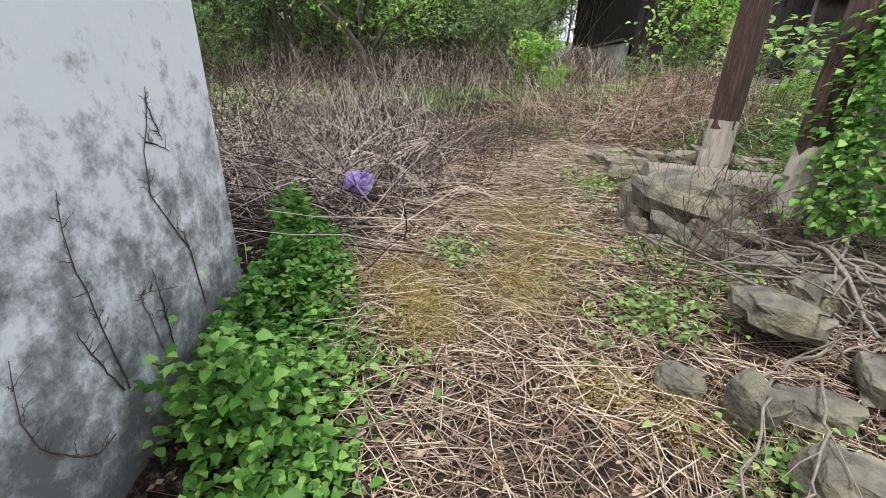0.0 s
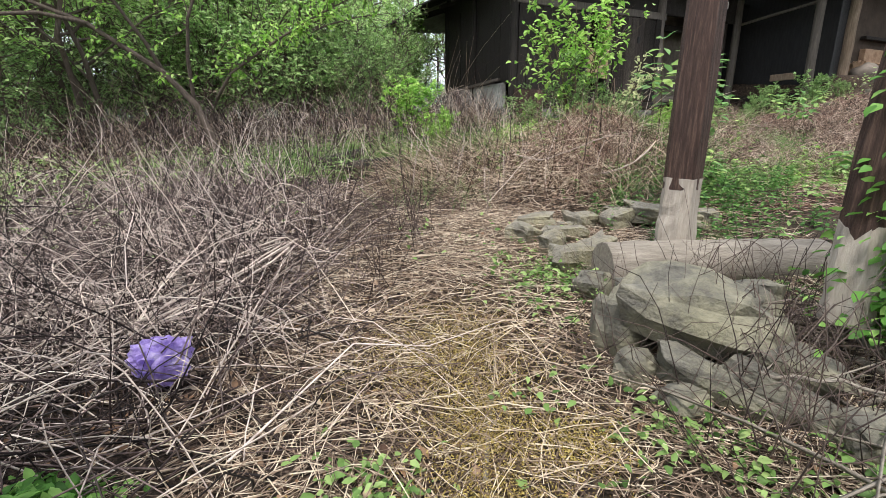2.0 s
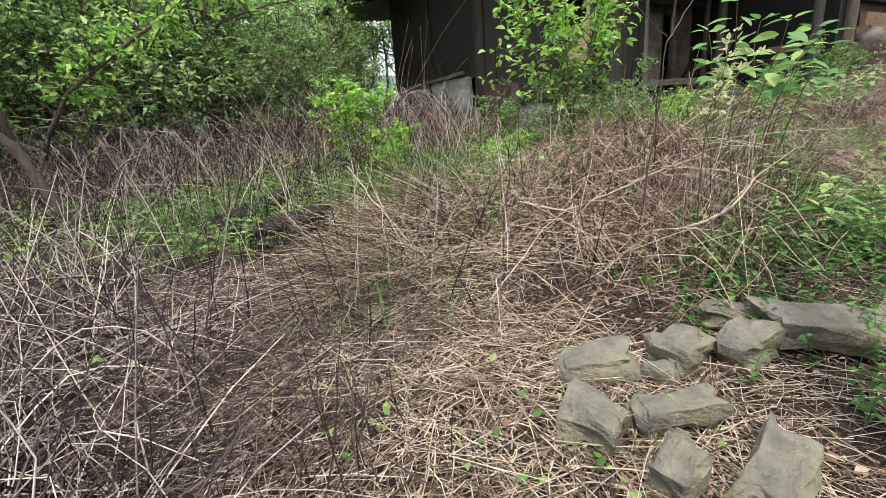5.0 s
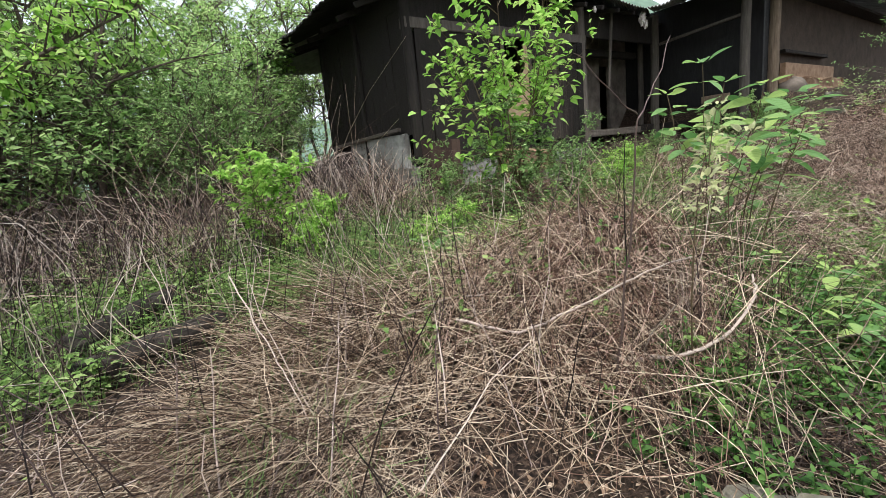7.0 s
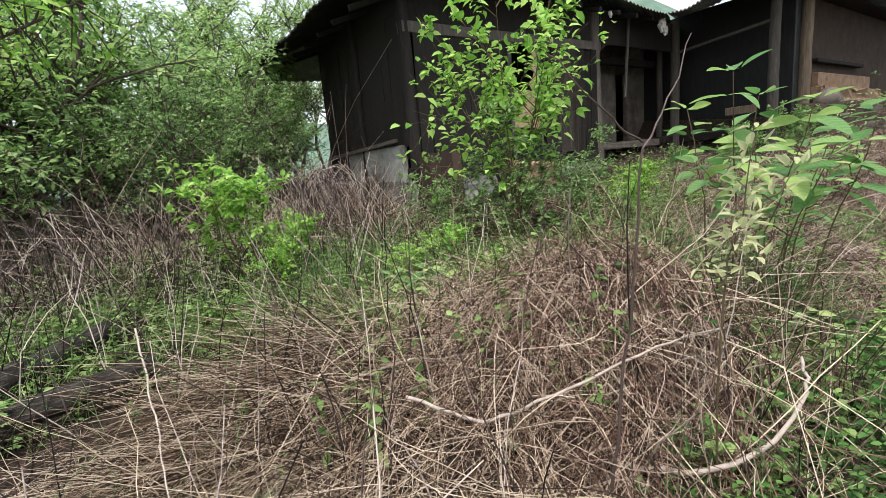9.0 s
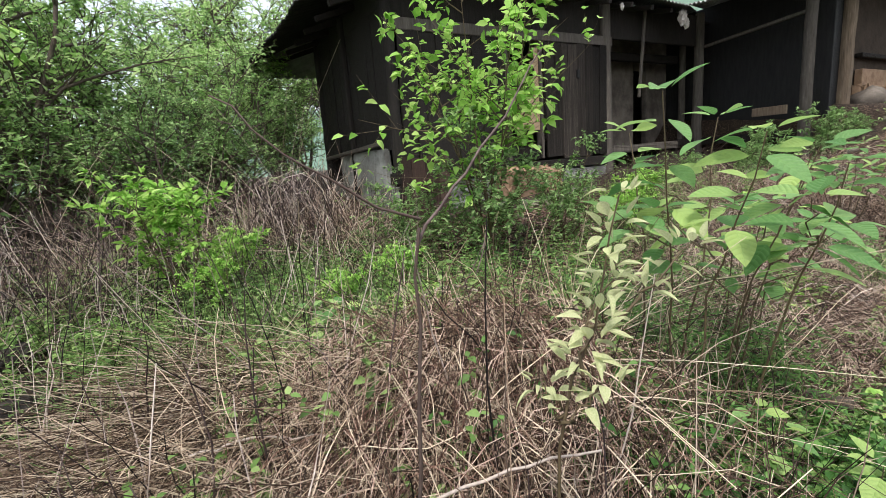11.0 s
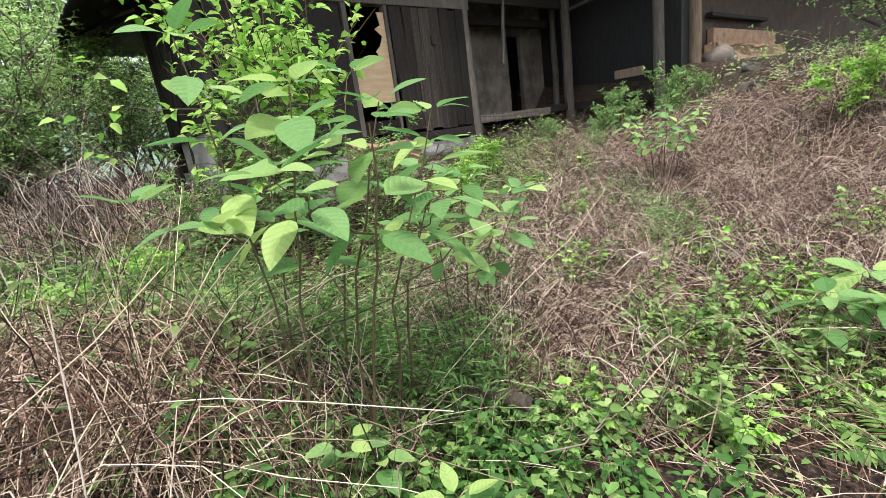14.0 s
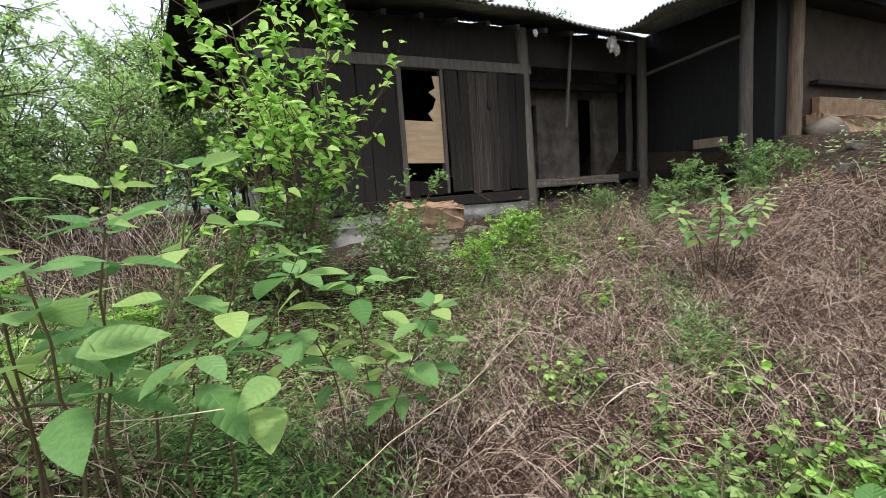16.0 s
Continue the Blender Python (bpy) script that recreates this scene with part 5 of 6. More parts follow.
def creeper():
    P, R = [], []
    lines = [np.array(l) for l in RUNNERS]
    for l in list(lines):                       # short side shoots
        for _ in range(3 * (len(l) - 1)):
            t = rng.uniform(0.1, 0.95)
            x = np.linspace(0, 1, len(l))
            q = np.array([np.interp(t, x, l[:, 0]), np.interp(t, x, l[:, 1])])
            a = rng.uniform(0, 6.28)
            d = np.array([math.cos(a), abs(math.sin(a))]) * rng.uniform(0.015, 0.07)
            lines.append(np.array([q, q + d * 0.6 + rng.normal(0, 0.006, 2), q + d]))
    s9 = np.linspace(0, 1, 13)
    for k, l in enumerate(lines):
        x = np.linspace(0, 1, len(l))
        up = np.interp(s9, x, l[:, 1])
        along = np.interp(s9, x, l[:, 0]) + 0.08 * up + rng.normal(0, 0.003, 13)
        o = np.full(13, 0.004)
        P.append(np.stack([WCX - 0.0805 * up + wd[0] * along + wd[1] * o, WCY + wd[1] * along - wd[0] * o, up], 1))
        R.append((0.0032 if k < len(RUNNERS) else 0.0014) * (1 - 0.6 * s9))
    return tubes(np.array(P), np.array(R), 4)


stuff("runners", creeper(), M_TWIG, "thin dead creeper runners on plaster", "vine")

# weeds, by stretch of ground
RIGHT_EDGE = [(1.15, 2.05, 0.26, 3), (1.35, 3.95, 0.3, 3), (1.32, 1.05, 0.25, 2.4), (1.6, 2.3, 0.3, 1.5), (0.12, 2.65, 0.16, 1.4), (1.3, 2.6, 0.2, 0.8), (2.6, 3.5, 0.6, 2), (1.4, 4.4, 0.4, 1), (-0.25, 1.6, 0.3, 1.2), (3.0, 3.2, 1.0, 2), (0.9, 2.9, 0.5, 0.7), (1.0, 4.6, 0.8, 0.6)]
stuff("weeds", clump_leaves(430, RIGHT_EDGE, 0.15, 0.045, 0.6), M_WEED, "small fresh green weeds among straw and stones", "weeds")
SLOPE = [(5.6, 6.4, 1.0, 4), (6.3, 5.7, 1.2, 4), (5.2, 7.0, 1.2, 3), (4.6, 7.2, 1.4, 3), (3.6, 8.4, 1.6, 4), (2.2, 8.8, 1.6, 3), (7.0, 9.2, 1.4, 3), (8.0, 10.6, 1.0, 2), (6.2, 10.2, 1.4, 3), (3.4, 5.9, 0.8, 1.5), (4.4, 5.8, 0.8, 2), (0.2, 8.6, 1.6, 3), (-1.6, 8.0, 1.8, 3), (7.4, 6.6, 1.2, 1.2), (1.2, 7.0, 1.0, 0.8), (5.0, 5.6, 0.8, 2), (8.8, 6.2, 1.2, 2)]
stuff("weeds", clump_leaves(170, SLOPE, 0.16, 0.04, 0.55, per=8), M_WEED, "leafy green weeds covering the slope", "weeds")
FINE = [(4.15, 6.75, 0.45, 6), (3.8, 6.9, 0.5, 4), (4.4, 6.4, 0.3, 2.5), (5.0, 7.4, 0.5, 1.5), (3.3, 7.2, 0.6, 2), (6.65, 7.2, 0.3, 1.2), (4.9, 8.0, 0.5, 1), (6.0, 8.9, 0.4, 1), (3.2, 8.9, 1.2, 3), (1.9, 9.2, 1.0, 2)]
stuff("weeds", clump_leaves(1350, FINE, 0.62, 0.045, 0.22, per=18, spread=0.05, fine=False), M_FEATHER, "tall feathery grey-green weeds", "weeds")
stuff("weeds", clump_leaves(2200, [(-4, 8, 3, 3), (-1, 11, 2.5, 3), (-6, 6, 3, 2), (1.5, 11.5, 2, 3), (9, 12, 2, 0.4), (9, 3.5, 3, 3), (6, 3.4, 2, 2), (11.5, 8.5, 1.6, 1)], 0.35, 0.07, 0.5, per=8, fine=False), M_TREE2, "rank green undergrowth at the thicket's edge", "weeds")


def herbs(n, spots, h, size, width, nodes=5, fine=False, radius=0.002):
    """Upright leafy herbs: a thin stem with pairs of leaves that shrink towards the top."""
    c = blobs(n, spots)
    hh = h * rng.uniform(0.35, 1.1, n)
    ln = rng.normal(0, 0.22, (n, 2)) * hh[:, None]
    s3 = np.array([0, 0.5, 1.0])
    base = np.stack([c[:, 0], c[:, 1], ground_z(c[:, 0], c[:, 1]) - 0.01], 1)
    top = base + np.concatenate([ln, hh[:, None]], 1)
    P = base[:, None] + (top - base)[:, None] * s3[:, None]
    stem = tubes(P, np.full((n, 3), radius) * (1.2 - 0.7 * s3), 3)
    t = np.tile(np.repeat(np.linspace(0.25, 1, nodes), 2), n)
    k = np.repeat(np.arange(n), nodes * 2)
    b = base[k] + (top - base)[k] * t[:, None]
    a = np.repeat(rng.uniform(0, 6.28, n), nodes * 2) + np.tile(np.repeat(np.arange(nodes) * 1.4, 2), n) + np.tile([0, math.pi], n * nodes) + rng.normal(0, 0.25, len(k))
    d = np.stack([np.cos(a), np.sin(a), rng.normal(0.1, 0.3, len(a))], 1)
    return join([stem, leaves(b, d, size * (1.25 - 0.6 * t) * rng.uniform(0.6, 1.15, len(k)), width, fine=fine, droop=0.2)])


MID = [(3.3, 7.9, 1.2, 4), (2.4, 8.6, 1.0, 3), (4.6, 8.2, 1.2, 3), (1.2, 8.9, 1.2, 3), (0.0, 8.8, 1.2, 3), (-1.4, 8.6, 1.4, 2), (5.6, 8.9, 1.2, 2), (3.9, 6.8, 0.7, 2), (6.8, 9.8, 1.2, 3), (7.6, 10.4, 1.0, 2), (2.2, 9.6, 1.0, 2)]
stuff("herbs", herbs(2400, MID, 0.36, 0.06, 0.45), M_WEED, "knee-high fresh green herbs on the slope", "herbs")
NEAR = [(5.55, 6.45, 0.13, 5), (5.4, 6.28, 0.09, 2.4), (6.1, 6.35, 0.1, 2.4), (6.62, 7.2, 0.1, 2), (5.95, 7.2, 0.1, 2), (6.9, 8.1, 0.16, 2), (7.3, 8.6, 0.16, 2), (4.95, 6.2, 0.1, 1.5), (6.6, 6.2, 0.12, 2), (3.5, 5.8, 0.3, 1), (6.2, 9.0, 0.3, 1.5), (5.2, 5.85, 0.1, 1.2), (5.9, 5.9, 0.08, 1.2), (7.1, 6.9, 0.1, 1.2), (5.8, 7.8, 0.12, 1.2), (6.1, 6.8, 0.7, 2.5)]
stuff("herbs", herbs(230, NEAR, 0.32, 0.06, 0.55, fine=True), M_WEED, "bright green weeds in clumps on brown litter", "herbs")
stuff("weeds", clump_leaves(260, [(5.6, 6.1, 0.45, 3), (6.0, 5.7, 0.5, 2), (5.1, 5.9, 0.4, 2), (6.6, 6.6, 0.5, 1.5), (6.0, 7.3, 0.6, 1.5), (7.2, 7.6, 0.9, 1.5)], 0.1, 0.03, 0.6, per=7, spread=0.05), M_WEED, "tiny pale green weeds in brown litter", "weeds")
stuff("herbs", herbs(90, [(2.1, 7.3, 0.35, 2), (3.2, 7.0, 0.4, 2), (2.7, 6.4, 0.5, 2), (1.9, 6.7, 0.4, 1), (3.5, 6.5, 0.3, 2)], 0.5, 0.07, 0.6, fine=True), M_WEED, "scattered green weeds pushing through the dry heap", "herbs")
# low herbs by the shrub; their leaf colour carries its shadow
LOW = [(3.5, 5.6, 0.6, 3), (3.9, 5.5, 0.6, 3), (2.7, 5.3, 0.5, 1.5), (3.0, 4.6, 0.6, 1.5), (3.6, 5.0, 0.8, 3), (4.4, 6.0, 0.6, 2), (3.4, 6.2, 0.5, 2)]
stuff("herbs", herbs(520, LOW, 0.26, 0.06, 0.5, fine=True), M_SHADEHERB, "dark green low herbs between dead stalks, shrub shade in their colour", "herbs")
n = 1400
pos = blobs(n, [(1.9, 8.1, 0.6, 2), (1.1, 8.2, 0.8, 2), (2.9, 8.2, 0.8, 2), (-0.5, 7.9, 0.9, 2), (0.9, 6.2, 0.6, 1)])
stuff("grass", stalks(n, pos, rng.uniform(0.2, 0.5, n), rng.uniform(45, 88, n), rng.uniform(0.0018, 0.0035, n), K=4, bend=0.3), M_GREY, "thin grey-green grass tufts in dead straw", "grass")


# ferns at the lower right
def fern(x, y, size, fronds=7):
    root = new("fern")
    root.location = (x, y, float(ground_z(x, y)))
    tagged(root, "fresh green fern with arching fronds", "fern", "ferns")
    for k in range(fronds):
        a = k * 2 * math.pi / fronds + rng.normal(0, 0.2)
        s = np.linspace(0, 1, 14)
        C = np.stack([np.cos(a) * size * s, np.sin(a) * size * s, size * (0.75 * s - 0.65 * s ** 2)], 1)
        pieces = [tubes(C[None], (0.003 * (1.1 - s))[None], 3)]
        i = np.repeat(np.arange(1, 14), 2)
        sg = np.tile([1, -1], 13)
        d = np.stack([np.cos(a) * 0.45 - np.sin(a) * sg, np.sin(a) * 0.45 + np.cos(a) * sg, np.full(26, -0.15)], 1)
        V, F = leaves(C[i], d, size * 0.27 * np.sin(np.pi * (0.12 + 0.86 * s[i])) + 0.008, 0.3, droop=0.2, up=np.tile([0, 0, 1.0], (26, 1)))
        pieces.append((V, F))
        v, ff = join(pieces)
        obj("frond", raw_mesh("frond", v, ff), M_FERN, root)


for x, y, sz in [(5.62, 5.44, 0.27), (5.95, 5.62, 0.24), (5.45, 5.2, 0.22), (6.15, 5.3, 0.26), (6.4, 5.6, 0.22), (5.75, 5.15, 0.2)]:
    fern(x, y, sz)


# moss, as short tufts
n = 60000
c = blobs(n, [(-0.17, 2.3, 0.34, 3), (0.48, 2.5, 0.34, 3), (0.57, 3.45, 0.5, 5), (0.5, 2.15, 0.34, 2), (0.0, 1.85, 0.24, 2), (0.95, 2.75, 0.18, 1), (0.75, 1.45, 0.2, 0.8), (0.62, 2.9, 0.3, 2), (-0.05, 2.05, 0.16, 1.4), (1.0, 1.3, 0.2, 0.7)])
b = np.stack([c[:, 0], c[:, 1], ground_z(c[:, 0], c[:, 1]) + rng.uniform(0.005, 0.055, n)], 1)
stuff("moss", leaves(b, rng.normal(0, 1, (n, 3)) * np.array([1, 1, 0.5]) + np.array([0, 0, 0.6]), rng.uniform(0.005, 0.012, n), 0.5, fine=False), M_MOSS, "yellow-green moss on the trodden path", "moss")

# fallen leaves
n = 25000
c = np.concatenate([patch(17000, -1.8, 3.4, 0.2, 7), patch(8000, 2, 9.5, 4.8, 11)])
b = np.stack([c[:, 0], c[:, 1], ground_z(c[:, 0], c[:, 1]) + rng.uniform(0.004, 0.03, n)], 1)
stuff("fallen_leaves", leaves(b, rng.normal(0, 1, (n, 3)) * np.array([1, 1, 0.25]), np.where(rng.uniform(0, 1, n) < 0.8, rng.uniform(0.01, 0.03, n), rng.uniform(0.03, 0.07, n)), 0.6, fine=False), M_DEADLEAF, "curled brown fallen leaves on the ground", "leaves")

# ---------------------------------------------------------------- dead stems and straw
def U(a, b, n):
    return rng.uniform(a, b, n)


n = 34000
PATHPOS = patch(n, -0.5, 3.4, 0.2, 7.2)
wild = (PATHPOS[:, 0] > 1.9 + 0.3 * np.sin(PATHPOS[:, 1] * 3)) & (PATHPOS[:, 1] > 4.2) & (rng.uniform(0, 1, n) < 0.6)
PATHPOS[wild, 0] -= 1.6
PATHPOS[:, 0] += np.where(rng.uniform(0, 1, n) < 0.5, 0.35 * np.sin(PATHPOS[:, 1] * 1.7), 0)
stuff("straw", stalks(n, PATHPOS, np.where(rng.uniform(0, 1, n) < 0.8, U(0.04, 0.24, n), U(0.24, 0.5, n)), U(0, 14, n), U(0.0014, 0.0036, n), K=3, bend=0.12, lift=U(0, 0.035, n)), M_PATH, "trampled straw-coloured grass stalks on the path", "straw")
n = 20000
stuff("straw", stalks(n, patch(n, 3.2, 10.5, 4.6, 10.8), U(0.06, 0.34, n), U(0, 24, n), U(0.0014, 0.0034, n), K=3, lift=U(0, 0.06, n)), M_RUST, "rust-brown dead stems lying on the slope", "straw")
# brambles to the left of the path: arching canes
n = 5200
pos = np.concatenate([blobs(3000, [(-1.3, 3.9, 1.3, 3), (-2.4, 4.6, 1.8, 3), (-0.7, 4.8, 0.9, 2), (-1.2, 6.0, 1.5, 2), (-3.2, 6.5, 1.8, 2), (-2.6, 3.0, 1.2, 1.5)]), patch(900, -5, 0.1, 3, 8.5)])
keep = ~((pos[:, 0] > 0.05) | ((pos[:, 1] < 2.6) & (pos[:, 0] > -0.35)) | ((pos[:, 0] < -0.6) & (pos[:, 1] < 2.2)))
pos = pos[keep]
n = len(pos)
stuff("brambles", stalks(n, pos, U(0.3, 1.15, n), U(5, 65, n), U(0.002, 0.006, n), K=5, bend=0.4), M_CANE, "tangled grey-purple dead bramble canes", "brambles")
n = 110
pos = np.concatenate([patch(60, -2.4, 0.0, 2.6, 6.2), patch(50, -1.6, -0.45, 2.9, 4.6)])
stuff("brambles", stalks(n, pos, U(0.8, 1.7, n), U(4, 26, n), U(0.0035, 0.008, n), K=6, bend=0.12, az=U(2.6, 4.6, n)), M_CANE, "long thick pale canes lying across the brambles", "brambles")
# heap of dry reed and stalks before the slope
n = 2300
pos = blobs(n, [(2.9, 6.6, 0.9, 4), (1.9, 6.8, 0.7, 2.5), (2.2, 7.6, 0.9, 2), (3.6, 6.6, 0.7, 2), (1.2, 6.6, 0.8, 2), (2.7, 5.9, 0.5, 1.2)])
stuff("dry_heap", stalks(n, pos, U(0.3, 1.1, n), U(4, 60, n), U(0.0013, 0.0036, n), K=7, bend=0.5, az=U(1.2, 6.2, n)), M_STRAW, "heap of pale dry grass stalks", "straw")
n = 1700
pos = blobs(n, [(1.5, 7.4, 0.7, 3), (1.9, 7.9, 0.5, 2), (1.0, 6.7, 0.6, 2)])
stuff("dry_heap", stalks(n, pos, U(0.5, 1.0, n), U(6, 45, n), U(0.0014, 0.0034, n), K=6, bend=0.28, az=U(3.5, 4.5, n)), M_STRAW, "combed-over bundle of long dry grass", "straw")
n = 1500
pos = blobs(n, [(0.2, 5.6, 0.7, 3), (-0.4, 6.6, 0.8, 2), (0.8, 6.2, 0.6, 2)])
stuff("brambles", stalks(n, pos, U(0.15, 0.6, n), U(0, 45, n), U(0.002, 0.0045, n), K=4, bend=0.3), M_TWIG, "dark maroon twig litter beside the heap", "brambles")
n = 900
pos = blobs(n, [(3.3, 5.7, 0.6, 2), (2.9, 5.2, 0.5, 1.5), (3.8, 5.4, 0.6, 2), (3.9, 6.2, 0.4, 1)])
stuff("dark_twigs", stalks(n, pos, U(0.12, 0.5, n), U(5, 70, n), U(0.0016, 0.0035, n), K=4, bend=0.3), M_TWIG, "dark dead twigs under green herbs", "twigs")
n = 700
pos = blobs(n, [(8.6, 11.9, 0.8, 2), (9.6, 12.0, 0.7, 2), (7.6, 11.6, 0.7, 1)])
stuff("brushwood", stalks(n, pos, U(0.2, 0.8, n), U(5, 50, n), U(0.002, 0.006, n), K=4, bend=0.3), M_TWIG, "dark brushwood piled below the porch", "brushwood")
n = 45
pos = blobs(n, [(0.55, 4.95, 0.3, 2), (0.3, 5.2, 0.4, 1)])
stuff("dark_twigs", stalks(n, pos, U(0.3, 0.75, n), U(50, 85, n), U(0.002, 0.004, n), K=5, bend=0.15), M_TWIG, "thin dark upright twigs in straw", "twigs")
# right slope: mats of dead herb
def tufts(count, spots, per, length, rad, lean=(25, 85), bend=0.42):
    c = blobs(count, spots)
    k = np.repeat(np.arange(count), per)
    n = count * per
    o = rng.normal(0, 0.07, (n, 2))
    az = np.arctan2(o[:, 1], o[:, 0]) + rng.normal(0, 0.6, n)
    size = np.repeat(rng.uniform(0.6, 1.2, count), per)
    return stalks(n, c[k] + o, U(0.4, 1.0, n) * length * size, U(*lean, n), U(*rad, n), K=5, bend=bend, az=az)


BANK = [(7.4, 7.2, 1.2, 4), (8.4, 7.7, 1.2, 4), (6.4, 8.3, 0.9, 2), (8.2, 9.2, 1.0, 2.5), (4.6, 7.5, 0.6, 1.5), (4.75, 6.75, 0.3, 1.2), (7.2, 6.2, 0.9, 2), (9.8, 7.4, 1.0, 3), (9.2, 8.6, 0.9, 2), (5.4, 9.0, 0.9, 1), (11, 8.0, 0.8, 2), (7.6, 9.6, 0.8, 2), (9.5, 9.3, 0.9, 2)]
stuff("dead_herbs", tufts(270, BANK, 60, 0.5, (0.0014, 0.0034), (10, 85), 0.7), M_MAT, "matted grey-brown dead herbs on the bank", "brambles")
stuff("dead_herbs", tufts(80, BANK, 60, 0.42, (0.0016, 0.0036), (15, 75), 0.6), M_RUST, "rust-brown tufts of dead herbs on the bank", "brambles")
stuff("dead_herbs", tufts(14, [(4.62, 6.7, 0.16, 2), (4.3, 6.7, 0.3, 1), (3.3, 6.5, 0.4, 1)], 70, 0.7, (0.0018, 0.0036), (50, 88)), M_STRAW, "upright pale dead stalks round the shrub foot", "brambles")
# standing dead stems, and the grey twiggy edge of the thicket
n = 1500
pos = np.concatenate([patch(700, -3.5, 3.2, 5.5, 10.5), patch(800, -6, 2.5, 8, 12.5)])
stuff("dead_stems", stalks(n, pos, U(0.35, 1.1, n), U(55, 88, n), U(0.0025, 0.006, n), K=5, bend=0.15), M_CANE, "upright grey dead stems at the thicket's edge", "brambles")
n = 70
pos = np.concatenate([blobs(40, [(0.15, 4.3, 0.35, 2), (0.0, 5.0, 0.4, 1)]), blobs(30, [(1.45, 3.2, 0.3, 1), (1.9, 3.2, 0.5, 1), (0.35, 4.7, 0.4, 1)])])
stuff("dark_twigs", stalks(n, pos, U(0.35, 0.85, n), U(50, 85, n), U(0.002, 0.0035, n), K=5, bend=0.12), M_TWIG, "thin dark upright twigs beside the path", "twigs")
n = 2600
pos = blobs(n, [(2.35, 10.5, 0.45, 4), (2.8, 10.3, 0.5, 2), (1.6, 10.9, 0.8, 2), (3.0, 9.7, 0.6, 1.2), (-3.5, 9.5, 2.0, 2)])
stuff("brush_pile", stalks(n, pos, U(0.4, 1.1, n), U(15, 80, n), U(0.0025, 0.006, n), K=4, bend=0.4), M_MAT, "pile of grey-brown brushwood near the house corner", "brushwood")
n = 26
pos = blobs(n, [(2.0, 1.95, 0.35, 1), (2.2, 2.3, 0.3, 1)])
stuff("branches", stalks(n, pos, U(0.5, 1.1, n), U(5, 25, n), U(0.006, 0.014, n), K=5, bend=0.12, lift=0.12), M_LOG, "bare grey broken branches among stones", "branches")


def stick():
    C = np.array([[0.535, 2.69, 0.2], [0.64, 2.98, 0.24], [0.73, 3.2, 0.27], [0.84, 3.5, 0.3], [0.97, 3.84, 0.345]])
    V, F = tubes(C[None], np.array([[0.009, 0.011, 0.01, 0.009, 0.006]]), 6)
    tagged(obj("stick", raw_mesh("stick", V, [F]), M_LOG), "thin straight brown stick lying on moss", "stick")


stick()

# ---------------------------------------------------------------- tangles of dead vines
def arcs(n, pos, span, high, radius, K=6, az=None, lift=0.0):
    """Dead stems that arch from one place on the ground to another."""
    az = rng.uniform(0, 2 * math.pi, n) if az is None else az
    s = np.linspace(0, 1, K)
    side = rng.normal(0, 0.3, n) * span
    x = pos[:, :1] + np.cos(az)[:, None] * span[:, None] * (s - 0.5) - np.sin(az)[:, None] * side[:, None] * np.sin(math.pi * s)
    y = pos[:, 1:] + np.sin(az)[:, None] * span[:, None] * (s - 0.5) + np.cos(az)[:, None] * side[:, None] * np.sin(math.pi * s)
    skew = rng.uniform(0.6, 1.6, n)[:, None]
    z = ground_z(x, y) + 0.005 + np.broadcast_to(np.asarray(lift, float), (n,))[:, None] + high[:, None] * np.sin(math.pi * s[None] ** skew) + rng.normal(0, 0.008, x.shape)
    return tubes(trodden(np.stack([x, y, z], -1)), radius[:, None] * (1.1 - 0.5 * s)[None])


def lobed_weeds(n, spots, h, size, per=6, reach=0.1):
    """Weeds with five-lobed leaves held flat on thin stalks."""
    c = blobs(n, spots)
    base = np.stack([c[:, 0], c[:, 1], ground_z(c[:, 0], c[:, 1]) - 0.01], 1)
    k = np.repeat(np.arange(n), per)
    m = n * per
    a = rng.uniform(0, 6.28, m)
    big = np.repeat(rng.uniform(0.5, 1.15, n), per)
    r = reach * big * rng.uniform(0.3, 1.2, m)
    tip = base[k] + np.stack([r * np.cos(a), r * np.sin(a), h * big * rng.uniform(0.35, 1.0, m)], 1)
    stalk = tubes(np.stack([base[k], base[k] * 0.4 + tip * 0.6 + np.array([0, 0, 0.02]), tip], 1), np.full((m, 3), 0.0013), 3)
    up = np.stack([rng.normal(0, 0.35, m), rng.normal(0, 0.35, m), np.ones(m)], 1)
    off = np.radians([-72, -36, 0, 36, 72])
    ln = np.array([0.55, 0.85, 1.0, 0.85, 0.55])
    aa = (a[:, None] + off).ravel()
    d = np.stack([np.cos(aa), np.sin(aa), rng.normal(-0.1, 0.15, m * 5)], 1)
    L = (size * big[:, None] * rng.uniform(0.7, 1.15, m)[:, None] * ln).ravel()
    return join([stalk, leaves(np.repeat(tip, 5, 0), d, L, 0.62, fine=False, droop=0.12, fold=0.1, up=np.repeat(up, 5, 0))])


MOUND = [(3.15, 6.45, 0.75, 4), (2.75, 6.2, 0.7, 2), (3.6, 6.6, 0.6, 2), (2.4, 6.9, 0.7, 1.2)]
n = 2000
stuff("vine_mound", arcs(n, blobs(n, MOUND), U(0.25, 1.0, n), U(0.02, 0.25, n), U(0.001, 0.0027, n), K=9, lift=U(0, 0.12, n)), M_STRAW, "domed mound of tangled tan dead vines", "brambles")
n = 1500
stuff("vine_mound", arcs(n, blobs(n, MOUND), U(0.2, 0.8, n), U(0.02, 0.34, n), U(0.001, 0.0024, n), K=8, lift=U(0, 0.1, n)), M_RUST, "red-brown dead vines woven through the mound", "brambles")
n = 330
